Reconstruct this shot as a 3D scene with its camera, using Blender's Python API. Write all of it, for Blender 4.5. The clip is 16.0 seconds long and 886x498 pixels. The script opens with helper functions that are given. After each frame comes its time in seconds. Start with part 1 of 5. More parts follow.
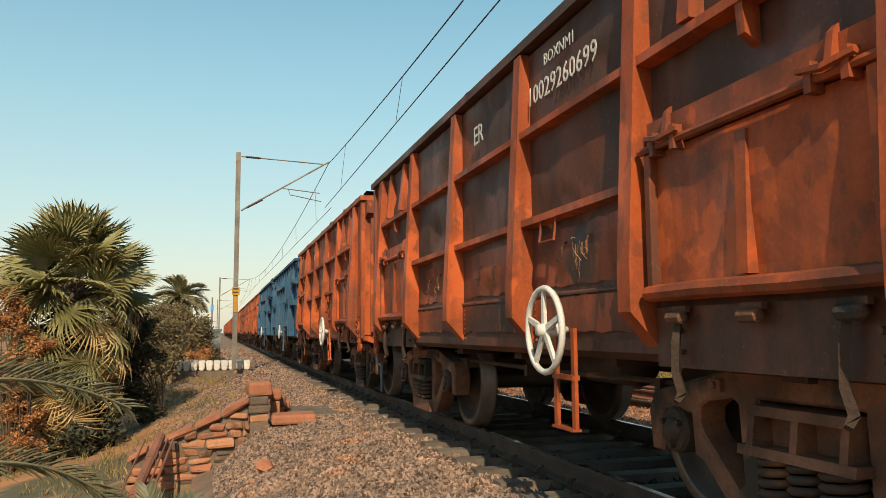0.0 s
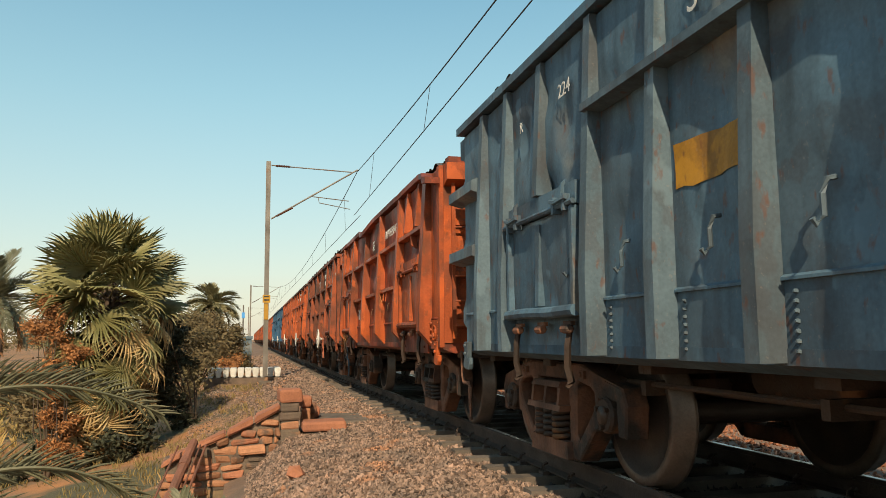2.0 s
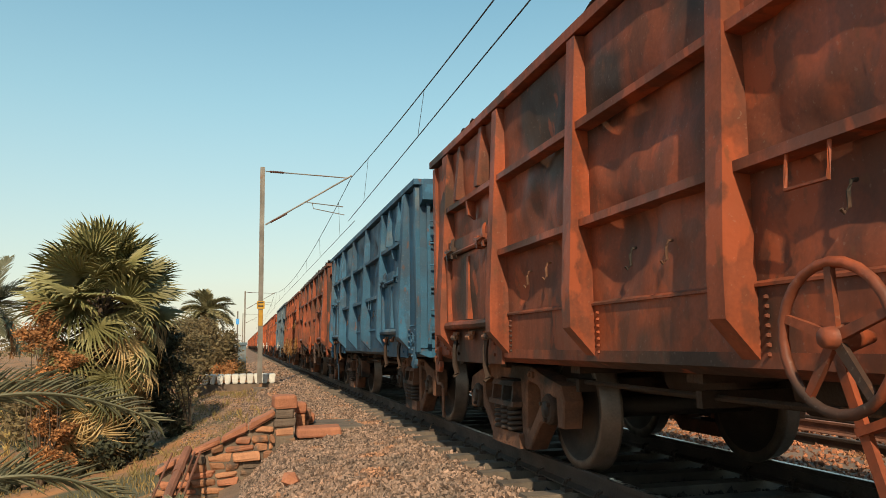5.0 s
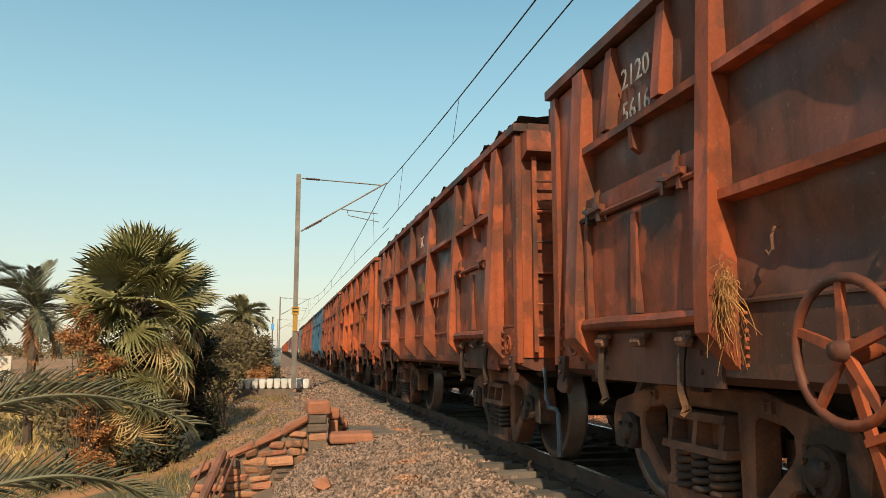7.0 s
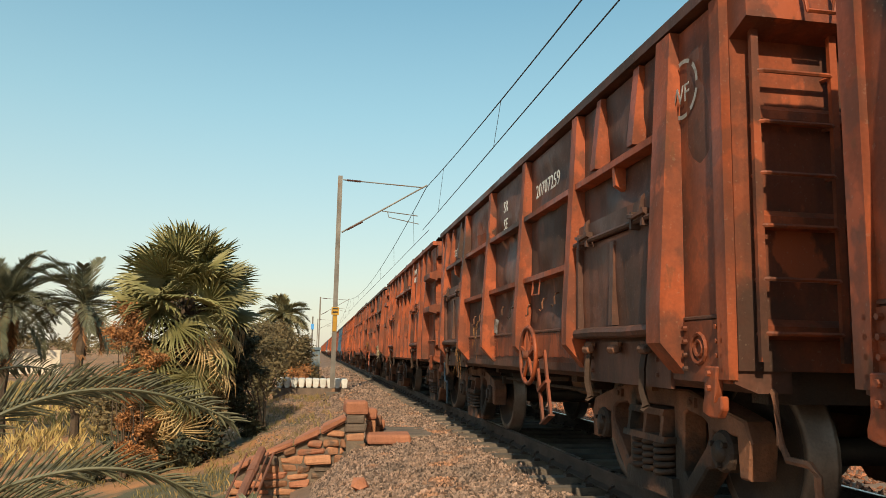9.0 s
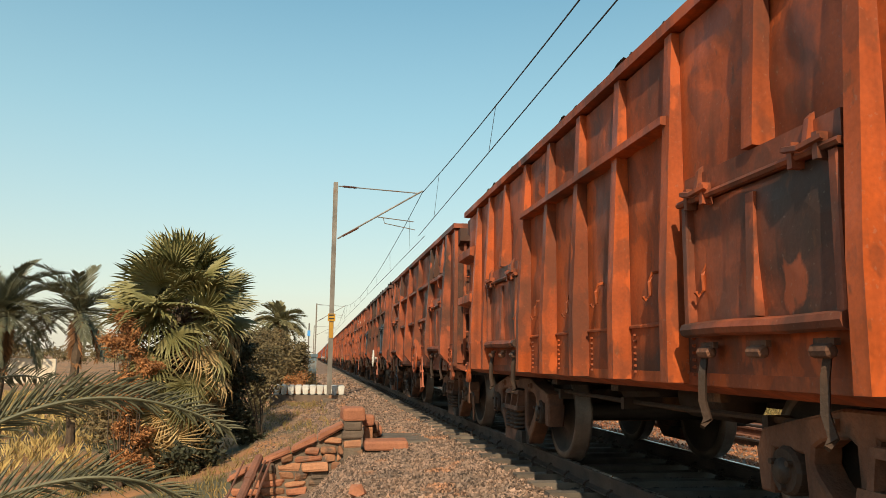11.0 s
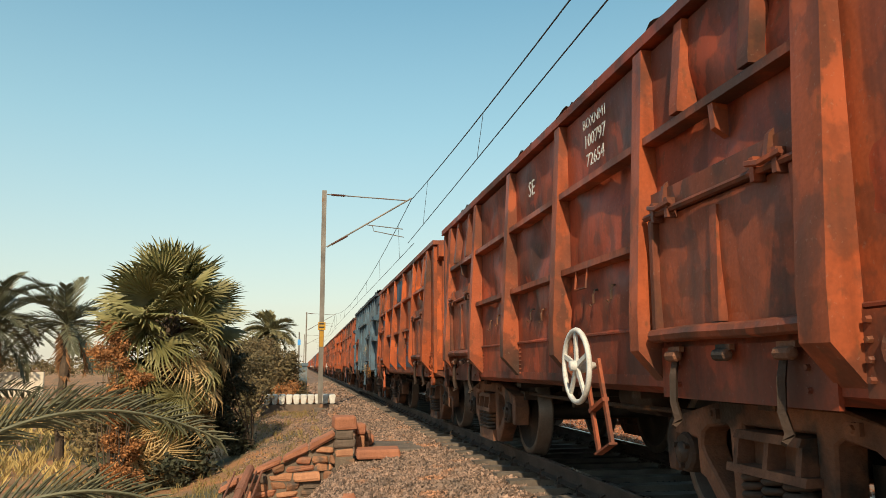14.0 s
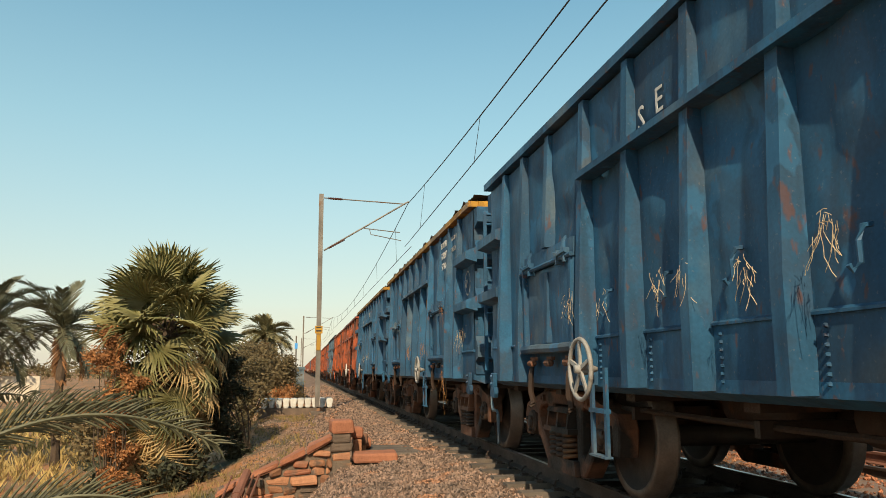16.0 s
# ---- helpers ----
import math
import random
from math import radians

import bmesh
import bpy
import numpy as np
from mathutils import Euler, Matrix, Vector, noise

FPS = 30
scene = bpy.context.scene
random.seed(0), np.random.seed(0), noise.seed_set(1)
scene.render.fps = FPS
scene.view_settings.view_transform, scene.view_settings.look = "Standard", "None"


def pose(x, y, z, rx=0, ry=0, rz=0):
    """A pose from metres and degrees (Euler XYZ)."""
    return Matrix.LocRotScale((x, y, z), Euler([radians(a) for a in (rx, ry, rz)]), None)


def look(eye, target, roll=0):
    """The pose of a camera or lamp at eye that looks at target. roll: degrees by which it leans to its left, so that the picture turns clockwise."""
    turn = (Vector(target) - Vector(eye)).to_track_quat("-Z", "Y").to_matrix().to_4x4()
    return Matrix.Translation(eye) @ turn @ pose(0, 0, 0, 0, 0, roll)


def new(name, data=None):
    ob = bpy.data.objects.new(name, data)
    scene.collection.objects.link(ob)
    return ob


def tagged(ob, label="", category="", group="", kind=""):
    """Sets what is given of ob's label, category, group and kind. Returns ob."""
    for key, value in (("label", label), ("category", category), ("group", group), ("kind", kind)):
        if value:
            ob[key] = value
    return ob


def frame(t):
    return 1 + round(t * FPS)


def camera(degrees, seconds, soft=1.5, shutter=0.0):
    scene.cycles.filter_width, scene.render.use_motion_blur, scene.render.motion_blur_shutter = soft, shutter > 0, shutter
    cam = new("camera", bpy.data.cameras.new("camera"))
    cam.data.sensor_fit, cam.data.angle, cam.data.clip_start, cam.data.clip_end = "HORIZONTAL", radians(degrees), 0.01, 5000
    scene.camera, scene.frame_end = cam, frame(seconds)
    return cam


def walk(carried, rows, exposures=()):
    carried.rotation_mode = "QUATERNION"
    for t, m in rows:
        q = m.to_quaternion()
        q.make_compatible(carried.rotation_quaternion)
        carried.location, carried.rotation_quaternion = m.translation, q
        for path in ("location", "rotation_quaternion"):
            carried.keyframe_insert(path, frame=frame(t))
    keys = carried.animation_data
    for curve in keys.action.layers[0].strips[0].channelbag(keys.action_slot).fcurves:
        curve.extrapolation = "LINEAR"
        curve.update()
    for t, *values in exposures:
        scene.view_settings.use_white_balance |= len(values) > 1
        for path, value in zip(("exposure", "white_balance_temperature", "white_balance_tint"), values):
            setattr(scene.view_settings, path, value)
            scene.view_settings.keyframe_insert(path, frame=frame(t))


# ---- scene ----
# ---- camera and its turn (hand-held, standing still) ----
cam = camera(60.0, 16.0, soft=0.85, shutter=0.0)
EYE = (0.0, 0.0, 1.06)
TURNS = [
    (0.0, -16.37, 6.08, -0.42), (0.5, -15.64, 6.09, -0.65), (1.0, -15.34, 6.41, -0.51), (1.5, -14.57, 6.48, -0.47),
    (2.0, -14.22, 6.61, -0.53), (2.5, -14.39, 6.70, -0.60), (3.0, -14.48, 6.65, -0.63), (3.5, -14.56, 6.76, -0.68),
    (4.0, -14.87, 6.90, -0.72), (6.5, -12.94, 7.34, -0.41), (7.0, -12.10, 7.58, -0.02), (7.5, -11.63, 7.63, 0.14),
    (8.0, -10.32, 7.74, 0.44), (8.5, -9.30, 7.79, 0.95), (9.0, -9.12, 7.75, 1.19), (11.5, -9.69, 8.21, 0.30),
    (12.0, -9.74, 8.28, -0.32), (12.5, -9.77, 8.68, -0.19), (13.0, -9.98, 8.69, -0.30), (13.5, -10.10, 8.62, -0.34),
    (14.0, -10.20, 8.69, -0.16), (14.5, -10.23, 8.74, -0.35), (15.0, -10.15, 8.74, -0.40), (15.5, -10.36, 8.82, -0.39),
    (16.0, -10.42, 8.94, -0.26)]
walk(cam, [(t, pose(*EYE, 0, 0, yaw) @ pose(0, 0, 0, 90 + pitch) @ pose(0, 0, 0, 0, 0, roll)) for t, yaw, pitch, roll in TURNS],
     exposures=[(0, 0.42, 7700, 8), (16, 0.42, 7700, 8)])

# ---- light ----
SUN = Vector((-0.41, -1.6, 1.28)).normalized()
world = bpy.data.worlds.new("sky")
scene.world = world
world.use_nodes = True
wn = world.node_tree
sky = wn.nodes.new("ShaderNodeTexSky")
sky.sky_type = "NISHITA"
sky.sun_disc = False
sky.sun_elevation = math.asin(SUN.z)
sky.sun_rotation = math.atan2(SUN.x, SUN.y)
sky.altitude, sky.air_density, sky.dust_density, sky.ozone_density = 50, 1.0, 0.7, 1.0
wn.nodes["Background"].inputs["Strength"].default_value = 0.135
haze = wn.nodes.new("ShaderNodeMix")          # haze over the clear sky
haze.data_type = "RGBA"
rise = wn.nodes.new("ShaderNodeTexCoord")
up = wn.nodes.new("ShaderNodeSeparateXYZ")
wn.links.new(rise.outputs["Generated"], up.inputs[0])
thin = wn.nodes.new("ShaderNodeMapRange")      # thick near the horizon, thin overhead
thin.inputs[1].default_value, thin.inputs[2].default_value = 0.0, 0.48
thin.inputs[3].default_value, thin.inputs[4].default_value = 0.86, 0.24
wn.links.new(up.outputs[2], thin.inputs[0])
wn.links.new(thin.outputs[0], haze.inputs[0])
tint = wn.nodes.new("ShaderNodeMix")           # warm dust low down, pale blue above
tint.data_type = "RGBA"
low_air = wn.nodes.new("ShaderNodeMapRange")
low_air.inputs[1].default_value, low_air.inputs[2].default_value = 0.0, 0.3
wn.links.new(up.outputs[2], low_air.inputs[0])
wn.links.new(low_air.outputs[0], tint.inputs[0])
tint.inputs[6].default_value, tint.inputs[7].default_value = (3.7, 3.78, 3.74, 1), (3.25, 4.45, 4.6, 1)
wn.links.new(tint.outputs[2], haze.inputs[7])
tone = wn.nodes.new("ShaderNodeHueSaturation")
tone.inputs["Hue"].default_value, tone.inputs["Saturation"].default_value = 0.484, 1.5
wn.links.new(sky.outputs[0], tone.inputs["Color"])
wn.links.new(tone.outputs[0], haze.inputs[6])
wn.links.new(haze.outputs[2], wn.nodes["Background"].inputs["Color"])
sun = new("sun", bpy.data.lights.new("sun", "SUN"))
sun.data.energy, sun.data.angle, sun.data.color = 4.05, radians(0.6), (1.0, 0.86, 0.69)
sun.matrix_world = look(SUN * 60, (0, 0, 0))

TRACK = 3.65      # x of the track's middle; rail tops at z = 0
LENGTH = 10.8     # wagon length between couplers


# ---- materials ----
def hexmix(c, k):
    return tuple(max(0.0, min(1.0, v * k)) for v in c)


def material(name, colours, scale=3.0, rough=0.75, metal=0.0, grain=60.0, bump=0.15, streak=0.0, spread=0.12, stain=None, stain_at=0.62, island=False, contrast=1.0, translucent=0.0, spec=0.4):
    """Two colours mixed by broad noise, a fine grain, optional downward streaks and stain patches."""
    m = bpy.data.materials.new(name)
    m.use_nodes = True
    nt = m.node_tree
    nd, ln = nt.nodes, nt.links
    b = nd["Principled BSDF"]
    b.inputs["Metallic"].default_value = metal
    b.inputs["Specular IOR Level"].default_value = spec
    co = nd.new("ShaderNodeTexCoord")
    info = nd.new("ShaderNodeObjectInfo")

    def noise_at(s, detail=5.0, stretch=None, offset=True):
        n = nd.new("ShaderNodeTexNoise")
        n.inputs["Scale"].default_value, n.inputs["Detail"].default_value = s, detail
        mp = nd.new("ShaderNodeMapping")
        if stretch:
            mp.inputs["Scale"].default_value = stretch
        ln.new(co.outputs["Object"], mp.inputs["Vector"])
        if offset:
            mul = nd.new("ShaderNodeMath")
            mul.operation = "MULTIPLY"
            mul.inputs[1].default_value = 37.0
            ln.new(info.outputs["Random"], mul.inputs[0])
            comb = nd.new("ShaderNodeCombineXYZ")
            ln.new(mul.outputs[0], comb.inputs[1])
            ln.new(comb.outputs[0], mp.inputs["Location"])
        ln.new(mp.outputs[0], n.inputs["Vector"])
        return n.outputs["Fac"]

    def mix(fac, a, c, mode="MIX"):
        n = nd.new("ShaderNodeMix")
        n.data_type, n.blend_type = "RGBA", mode
        for sock, v in ((n.inputs[0], fac), (n.inputs[6], a), (n.inputs[7], c)):
            if isinstance(v, (tuple, float, int)):
                sock.default_value = (*v, 1) if isinstance(v, tuple) else v
            else:
                ln.new(v, sock)
        return n.outputs[2]

    def ramp(fac, lo, hi):
        n = nd.new("ShaderNodeMapRange")
        n.inputs[1].default_value, n.inputs[2].default_value = lo, hi
        ln.new(fac, n.inputs[0])
        return n.outputs[0]

    broad = ramp(noise_at(scale), 0.5 - 0.2 / contrast, 0.5 + 0.2 / contrast)
    col = mix(broad, colours[0], colours[1])
    if streak:
        st = ramp(noise_at(9.0, 4.0, (1.0, 1.0, 0.07)), 0.48, 0.72)
        k = nd.new("ShaderNodeMath")
        k.operation = "MULTIPLY"
        k.inputs[1].default_value = streak
        ln.new(st, k.inputs[0])
        col = mix(k.outputs[0], col, hexmix(colours[0], 0.35))
    if stain:
        col = mix(ramp(noise_at(scale * 0.55, 6.0), stain_at, stain_at + 0.07), col, stain)
    fine = noise_at(grain, 3.0, None, False)
    val = nd.new("ShaderNodeMapRange")
    val.inputs[3].default_value, val.inputs[4].default_value = 0.72, 1.28
    ln.new(fine, val.inputs[0])
    col = mix(1.0, col, val.outputs[0], "MULTIPLY")
    rnd = nd.new("ShaderNodeMapRange")
    rnd.inputs[3].default_value, rnd.inputs[4].default_value = 1 - spread, 1 + spread
    if island:
        geo = nd.new("ShaderNodeNewGeometry")
        ln.new(geo.outputs["Random Per Island"], rnd.inputs[0])
    else:
        ln.new(info.outputs["Random"], rnd.inputs[0])
    col = mix(1.0, col, rnd.outputs[0], "MULTIPLY")
    ln.new(col, b.inputs["Base Color"])
    rr = nd.new("ShaderNodeMapRange")
    rr.inputs[3].default_value, rr.inputs[4].default_value = max(0.05, rough - 0.15), min(1.0, rough + 0.15)
    ln.new(broad, rr.inputs[0])
    ln.new(rr.outputs[0], b.inputs["Roughness"])
    if bump:
        bp = nd.new("ShaderNodeBump")
        bp.inputs["Strength"].default_value, bp.inputs["Distance"].default_value = bump, 0.02
        ln.new(fine, bp.inputs["Height"])
        ln.new(bp.outputs[0], b.inputs["Normal"])
    if translucent:
        tr = nd.new("ShaderNodeBsdfTranslucent")
        ln.new(col, tr.inputs["Color"])
        ms = nd.new("ShaderNodeMixShader")
        ms.inputs[0].default_value = translucent
        ln.new(b.outputs[0], ms.inputs[1])
        ln.new(tr.outputs[0], ms.inputs[2])
        ln.new(ms.outputs[0], nd["Material Output"].inputs["Surface"])
    return m


def wagon_paint(name, a, b, stain=None, at=0.6, streak=0.6, rough=0.62, soot=0.5):
    """Weathered wagon paint: broad fading, stains, soot runs, small chips and dented sheet."""
    m = material(name, (a, b), 1.1, rough, 0.0, 45.0, 0.0, streak, 0.1, stain, at, contrast=1.4, spec=0.33)
    nd, ln = m.node_tree.nodes, m.node_tree.links
    bsdf = nd["Principled BSDF"]
    co = nd.new("ShaderNodeTexCoord")
    old = bsdf.inputs["Base Color"].links[0].from_socket
    shift = nd.new("ShaderNodeVectorMath")
    shift.operation = "SCALE"
    shift.inputs[0].default_value = (0, 53.0, 0)
    ln.new(nd.new("ShaderNodeObjectInfo").outputs["Random"], shift.inputs["Scale"])

    def layer(col, scale, stretch, lo, hi, colour, amount, detail=6.0):
        mp = nd.new("ShaderNodeMapping")
        mp.inputs["Scale"].default_value = stretch
        ln.new(co.outputs["Object"], mp.inputs["Vector"])
        ln.new(shift.outputs[0], mp.inputs["Location"])
        n = nd.new("ShaderNodeTexNoise")
        n.inputs["Scale"].default_value, n.inputs["Detail"].default_value = scale, detail
        ln.new(mp.outputs[0], n.inputs["Vector"])
        r = nd.new("ShaderNodeMapRange")
        r.inputs[1].default_value, r.inputs[2].default_value, r.inputs[4].default_value = lo, hi, amount
        ln.new(n.outputs["Fac"], r.inputs[0])
        x = nd.new("ShaderNodeMix")
        x.data_type = "RGBA"
        ln.new(r.outputs[0], x.inputs[0])
        ln.new(col, x.inputs[6])
        x.inputs[7].default_value = (*colour, 1)
        return x.outputs[2]

    col = layer(old, 1.3, (1, 1, .6), .5, .58, (0.034, 0.023, 0.018), soot)      # soot runs
    col = layer(col, 3.6, (1, 1, .8), .53, .57, (0.05, 0.027, 0.019), soot * .8, 8.0)      # ragged grime
    col = layer(col, 2.4, (1, 1, .7), .61, .635, tuple(min(1.0, v * 1.25) for v in a), .6, 9.0)      # scoured patches
    col = layer(col, 14.0, (1, 1, .5), .62, .7, (0.12, 0.045, 0.02), .6)        # rust spots
    col = layer(col, 40.0, (1, 1, 1), .66, .72, (0.3, 0.24, 0.19), .16, 2.0)    # pale chips and dust
    ln.new(col, bsdf.inputs["Base Color"])
    dent = nd.new("ShaderNodeTexNoise")
    dent.inputs["Scale"].default_value, dent.inputs["Detail"].default_value = 3.0, 5.0
    ln.new(co.outputs["Object"], dent.inputs["Vector"])
    bp = nd.new("ShaderNodeBump")
    bp.inputs["Strength"].default_value, bp.inputs["Distance"].default_value = 0.35, 0.05
    ln.new(dent.outputs["Fac"], bp.inputs["Height"])
    ln.new(bp.outputs[0], bsdf.inputs["Normal"])
    return m


PAINT = {
    "orange": wagon_paint("orange_paint", (0.42, 0.082, 0.02), (0.28, 0.056, 0.016), (0.09, 0.028, 0.013), 0.6, soot=0.45),
    "oxide": wagon_paint("oxide_paint", (0.33, 0.072, 0.026), (0.21, 0.052, 0.022), (0.06, 0.024, 0.015), 0.56),
    "brown": wagon_paint("brown_paint", (0.28, 0.06, 0.023), (0.17, 0.046, 0.023), (0.045, 0.023, 0.016), 0.54),
    "dark": wagon_paint("dark_brown_paint", (0.13, 0.047, 0.028), (0.08, 0.039, 0.028), (0.15, 0.038, 0.015), 0.58),
    "red": wagon_paint("red_paint", (0.29, 0.05, 0.02), (0.195, 0.04, 0.018), (0.08, 0.022, 0.013), 0.58),
    "grey": wagon_paint("grey_paint", (0.1, 0.15, 0.18), (0.068, 0.11, 0.14), (0.2, 0.21, 0.2), 0.62, soot=0.3),
    "slate": wagon_paint("slate_paint", (0.037, 0.063, 0.085), (0.023, 0.042, 0.061), (0.2, 0.19, 0.17), 0.62),
    "steel": wagon_paint("steel_grey_paint", (0.074, 0.135, 0.18), (0.05, 0.098, 0.138), (0.17, 0.17, 0.15), 0.64, soot=0.3),
    "blue": wagon_paint("blue_paint", (0.018, 0.099, 0.188), (0.013, 0.066, 0.128), (0.075, 0.12, 0.155), 0.6, soot=0.2),
    "navy": wagon_paint("dark_blue_paint", (0.024, 0.105, 0.18), (0.019, 0.075, 0.13), (0.11, 0.14, 0.155), 0.62, soot=0.25),
    "yellow": wagon_paint("yellow_paint", (0.42, 0.2, 0.02), (0.3, 0.14, 0.02), (0.12, 0.05, 0.02), 0.6),
    "ochre": wagon_paint("faded_yellow_paint", (0.27, 0.135, 0.025), (0.17, 0.088, 0.02), (0.08, 0.04, 0.02), 0.55),
    "pale": material("faded_white_paint", ((0.34, 0.33, 0.31), (0.22, 0.21, 0.19)), 8, 0.7, 0, 80, 0.1, 0.2, 0.05, (0.12, 0.09, 0.07), 0.6),
    "white": material("white_paint", ((0.62, 0.61, 0.57), (0.48, 0.47, 0.43)), 8, 0.6, 0, 80, 0.1, 0.2, 0.05, (0.25, 0.2, 0.16), 0.66),
}
M_STEEL = material("grimy_steel", ((0.03, 0.021, 0.016), (0.065, 0.036, 0.023)), 4, 0.75, 0.1, 50, 0.3, 0.3, 0.15, (0.16, 0.07, 0.03), 0.6)
M_BOGIE = material("rusty_cast_steel", ((0.22, 0.09, 0.047), (0.105, 0.053, 0.035)), 3, 0.8, 0.1, 40, 0.4, 0.4, 0.2, (0.032, 0.025, 0.02), 0.53, contrast=1.6)
M_WHEEL = material("wheel_steel", ((0.055, 0.037, 0.028), (0.03, 0.024, 0.021)), 3, 0.6, 0.2, 60, 0.15, 0, 0.1)
M_TREAD = material("worn_rail_steel", ((0.32, 0.3, 0.28), (0.24, 0.22, 0.2)), 6, 0.32, 0.9, 90, 0.05)
M_RIM = material("wheel_rim_steel", ((0.16, 0.12, 0.095), (0.1, 0.075, 0.06)), 5, 0.5, 0.5, 60, 0.1)
M_RAIL = material("rusty_rail", ((0.075, 0.048, 0.035), (0.05, 0.036, 0.03)), 3, 0.75, 0.2, 60, 0.3)
M_CONCRETE = material("sleeper_concrete", ((0.16, 0.125, 0.095), (0.08, 0.066, 0.054)), 3, 0.9, 0, 70, 0.4, 0, 0.15, (0.12, 0.1, 0.08), 0.6)
M_STONE = material("ballast_stone", ((0.26, 0.165, 0.118), (0.13, 0.096, 0.076)), 2.5, 0.92, 0, 60, 0.5, 0, 0.75, (0.28, 0.14, 0.08), 0.58, island=True)
M_REDSTONE = material("iron_stained_ballast", ((0.32, 0.12, 0.058), (0.18, 0.08, 0.05)), 2.5, 0.92, 0, 60, 0.5, 0, 0.6, (0.3, 0.14, 0.07), 0.58, island=True)
# oil grime plus the shade under the train, both put into the colour
M_GRIME_SHADE = material("oily_shaded_ballast", ((0.045, 0.035, 0.029), (0.026, 0.022, 0.02)), 2.5, 0.9, 0, 60, 0.5, 0, 0.5, island=True)
M_COAL = material("coal", ((0.03, 0.028, 0.027), (0.055, 0.05, 0.046)), 5, 0.8, 0, 30, 0.6, 0, 0.4, island=True)
M_STRAW = material("dry_straw", ((0.4, 0.19, 0.06), (0.24, 0.1, 0.032)), 20, 0.85, 0, 90, 0.2, 0, 0.35, island=True)
M_ROPE = material("pale_rope", ((0.52, 0.42, 0.27), (0.34, 0.25, 0.15)), 30, 0.9, 0, 120, 0.3)
M_MAST = material("galvanised_steel", ((0.2, 0.18, 0.155), (0.13, 0.115, 0.1)), 2, 0.65, 0.2, 60, 0.15, 0.3, 0.08, (0.16, 0.09, 0.05), 0.62)
M_WIRE = material("contact_wire", ((0.045, 0.04, 0.04), (0.06, 0.05, 0.045)), 5, 0.6, 0.5, 60, 0.05)
M_INSUL = material("brown_porcelain", ((0.1, 0.035, 0.02), (0.07, 0.03, 0.02)), 8, 0.3, 0, 60, 0.05)
M_SIGN_Y = material("sign_yellow", ((0.42, 0.22, 0.02), (0.32, 0.16, 0.02)), 6, 0.5, 0, 60, 0.05)
M_SIGN_K = material("sign_black", ((0.02, 0.02, 0.02), (0.03, 0.028, 0.025)), 6, 0.5, 0, 60, 0.05)
M_SIGN_B = material("sign_blue", ((0.05, 0.28, 0.6), (0.04, 0.22, 0.5)), 6, 0.5, 0, 60, 0.05)
M_BRICK = material("weathered_masonry", ((0.36, 0.165, 0.085), (0.25, 0.12, 0.07)), 4, 0.92, 0, 45, 0.6, 0.3, 0.3, (0.09, 0.065, 0.05), 0.58)
M_DARKBRICK = material("soot_dark_masonry", ((0.13, 0.09, 0.065), (0.085, 0.065, 0.05)), 4, 0.92, 0, 45, 0.6, 0.3, 0.25, (0.22, 0.12, 0.07), 0.62)
M_COPING = material("red_coping_plaster", ((0.36, 0.14, 0.075), (0.27, 0.11, 0.065)), 3, 0.9, 0, 40, 0.5, 0.2, 0.12, (0.17, 0.1, 0.07), 0.6)
M_MORTAR = material("old_mortar", ((0.17, 0.125, 0.09), (0.11, 0.085, 0.065)), 5, 0.95, 0, 50, 0.6, 0, 0.1)
M_LEAF = material("fan_palm_leaf", ((0.115, 0.118, 0.042), (0.3, 0.265, 0.12)), 2, 0.55, 0, 30, 0.1, 0, 0.35, translucent=0.12)
M_LEAFDRY = material("dry_palm_leaf", ((0.56, 0.4, 0.19), (0.3, 0.19, 0.08)), 2, 0.75, 0, 30, 0.2, 0, 0.35, translucent=0.15)
M_DATE = material("date_palm_leaflet", ((0.064, 0.07, 0.04), (0.155, 0.15, 0.09)), 2, 0.5, 0, 30, 0.1, 0, 0.3, island=True, translucent=0.15)
M_DATEDRY = material("withered_date_leaflet", ((0.24, 0.11, 0.045), (0.17, 0.085, 0.04)), 2, 0.8, 0, 30, 0.1, 0, 0.35, island=True)
M_RUSTLEAF = material("dead_rust_foliage", ((0.38, 0.16, 0.055), (0.22, 0.1, 0.042)), 3, 0.85, 0, 40, 0.2, 0, 0.4, island=True)
# leaf colour darkened to stand for the deep shade round the fan palm
M_SHADELEAF = material("shade_dark_leaf", ((0.03, 0.034, 0.018), (0.055, 0.055, 0.028)), 0.9, 0.75, 0, 30, 0.1, 0, 0.5, island=True)
# date palm leaf made paler: distance haze put into the colour
M_FARLEAF = material("haze_pale_olive_leaf", ((0.19, 0.175, 0.085), (0.3, 0.26, 0.14)), 1.0, 0.7, 0, 30, 0.1, 0, 0.4, island=True, translucent=0.2)
M_SHRUB = material("shrub_leaf", ((0.09, 0.075, 0.034), (0.17, 0.12, 0.06)), 0.8, 0.75, 0, 30, 0.1, 0, 0.45, island=True, translucent=0.12)
M_TRUNK = material("palm_trunk", ((0.1, 0.066, 0.042), (0.055, 0.04, 0.029)), 5, 0.95, 0, 30, 0.6, 0, 0.1)
M_GRASS = material("dry_grass", ((0.26, 0.16, 0.06), (0.14, 0.12, 0.045)), 1.2, 0.9, 0, 40, 0.2, 0, 0.4, island=True)
M_FIELD = material("field_straw", ((0.42, 0.29, 0.11), (0.25, 0.19, 0.07)), 0.8, 0.9, 0, 40, 0.2, 0, 0.4, island=True)
M_PLASTER = material("pale_plaster", ((0.62, 0.55, 0.44), (0.5, 0.44, 0.35)), 1, 0.9, 0, 40, 0.2, 0.3, 0.06)
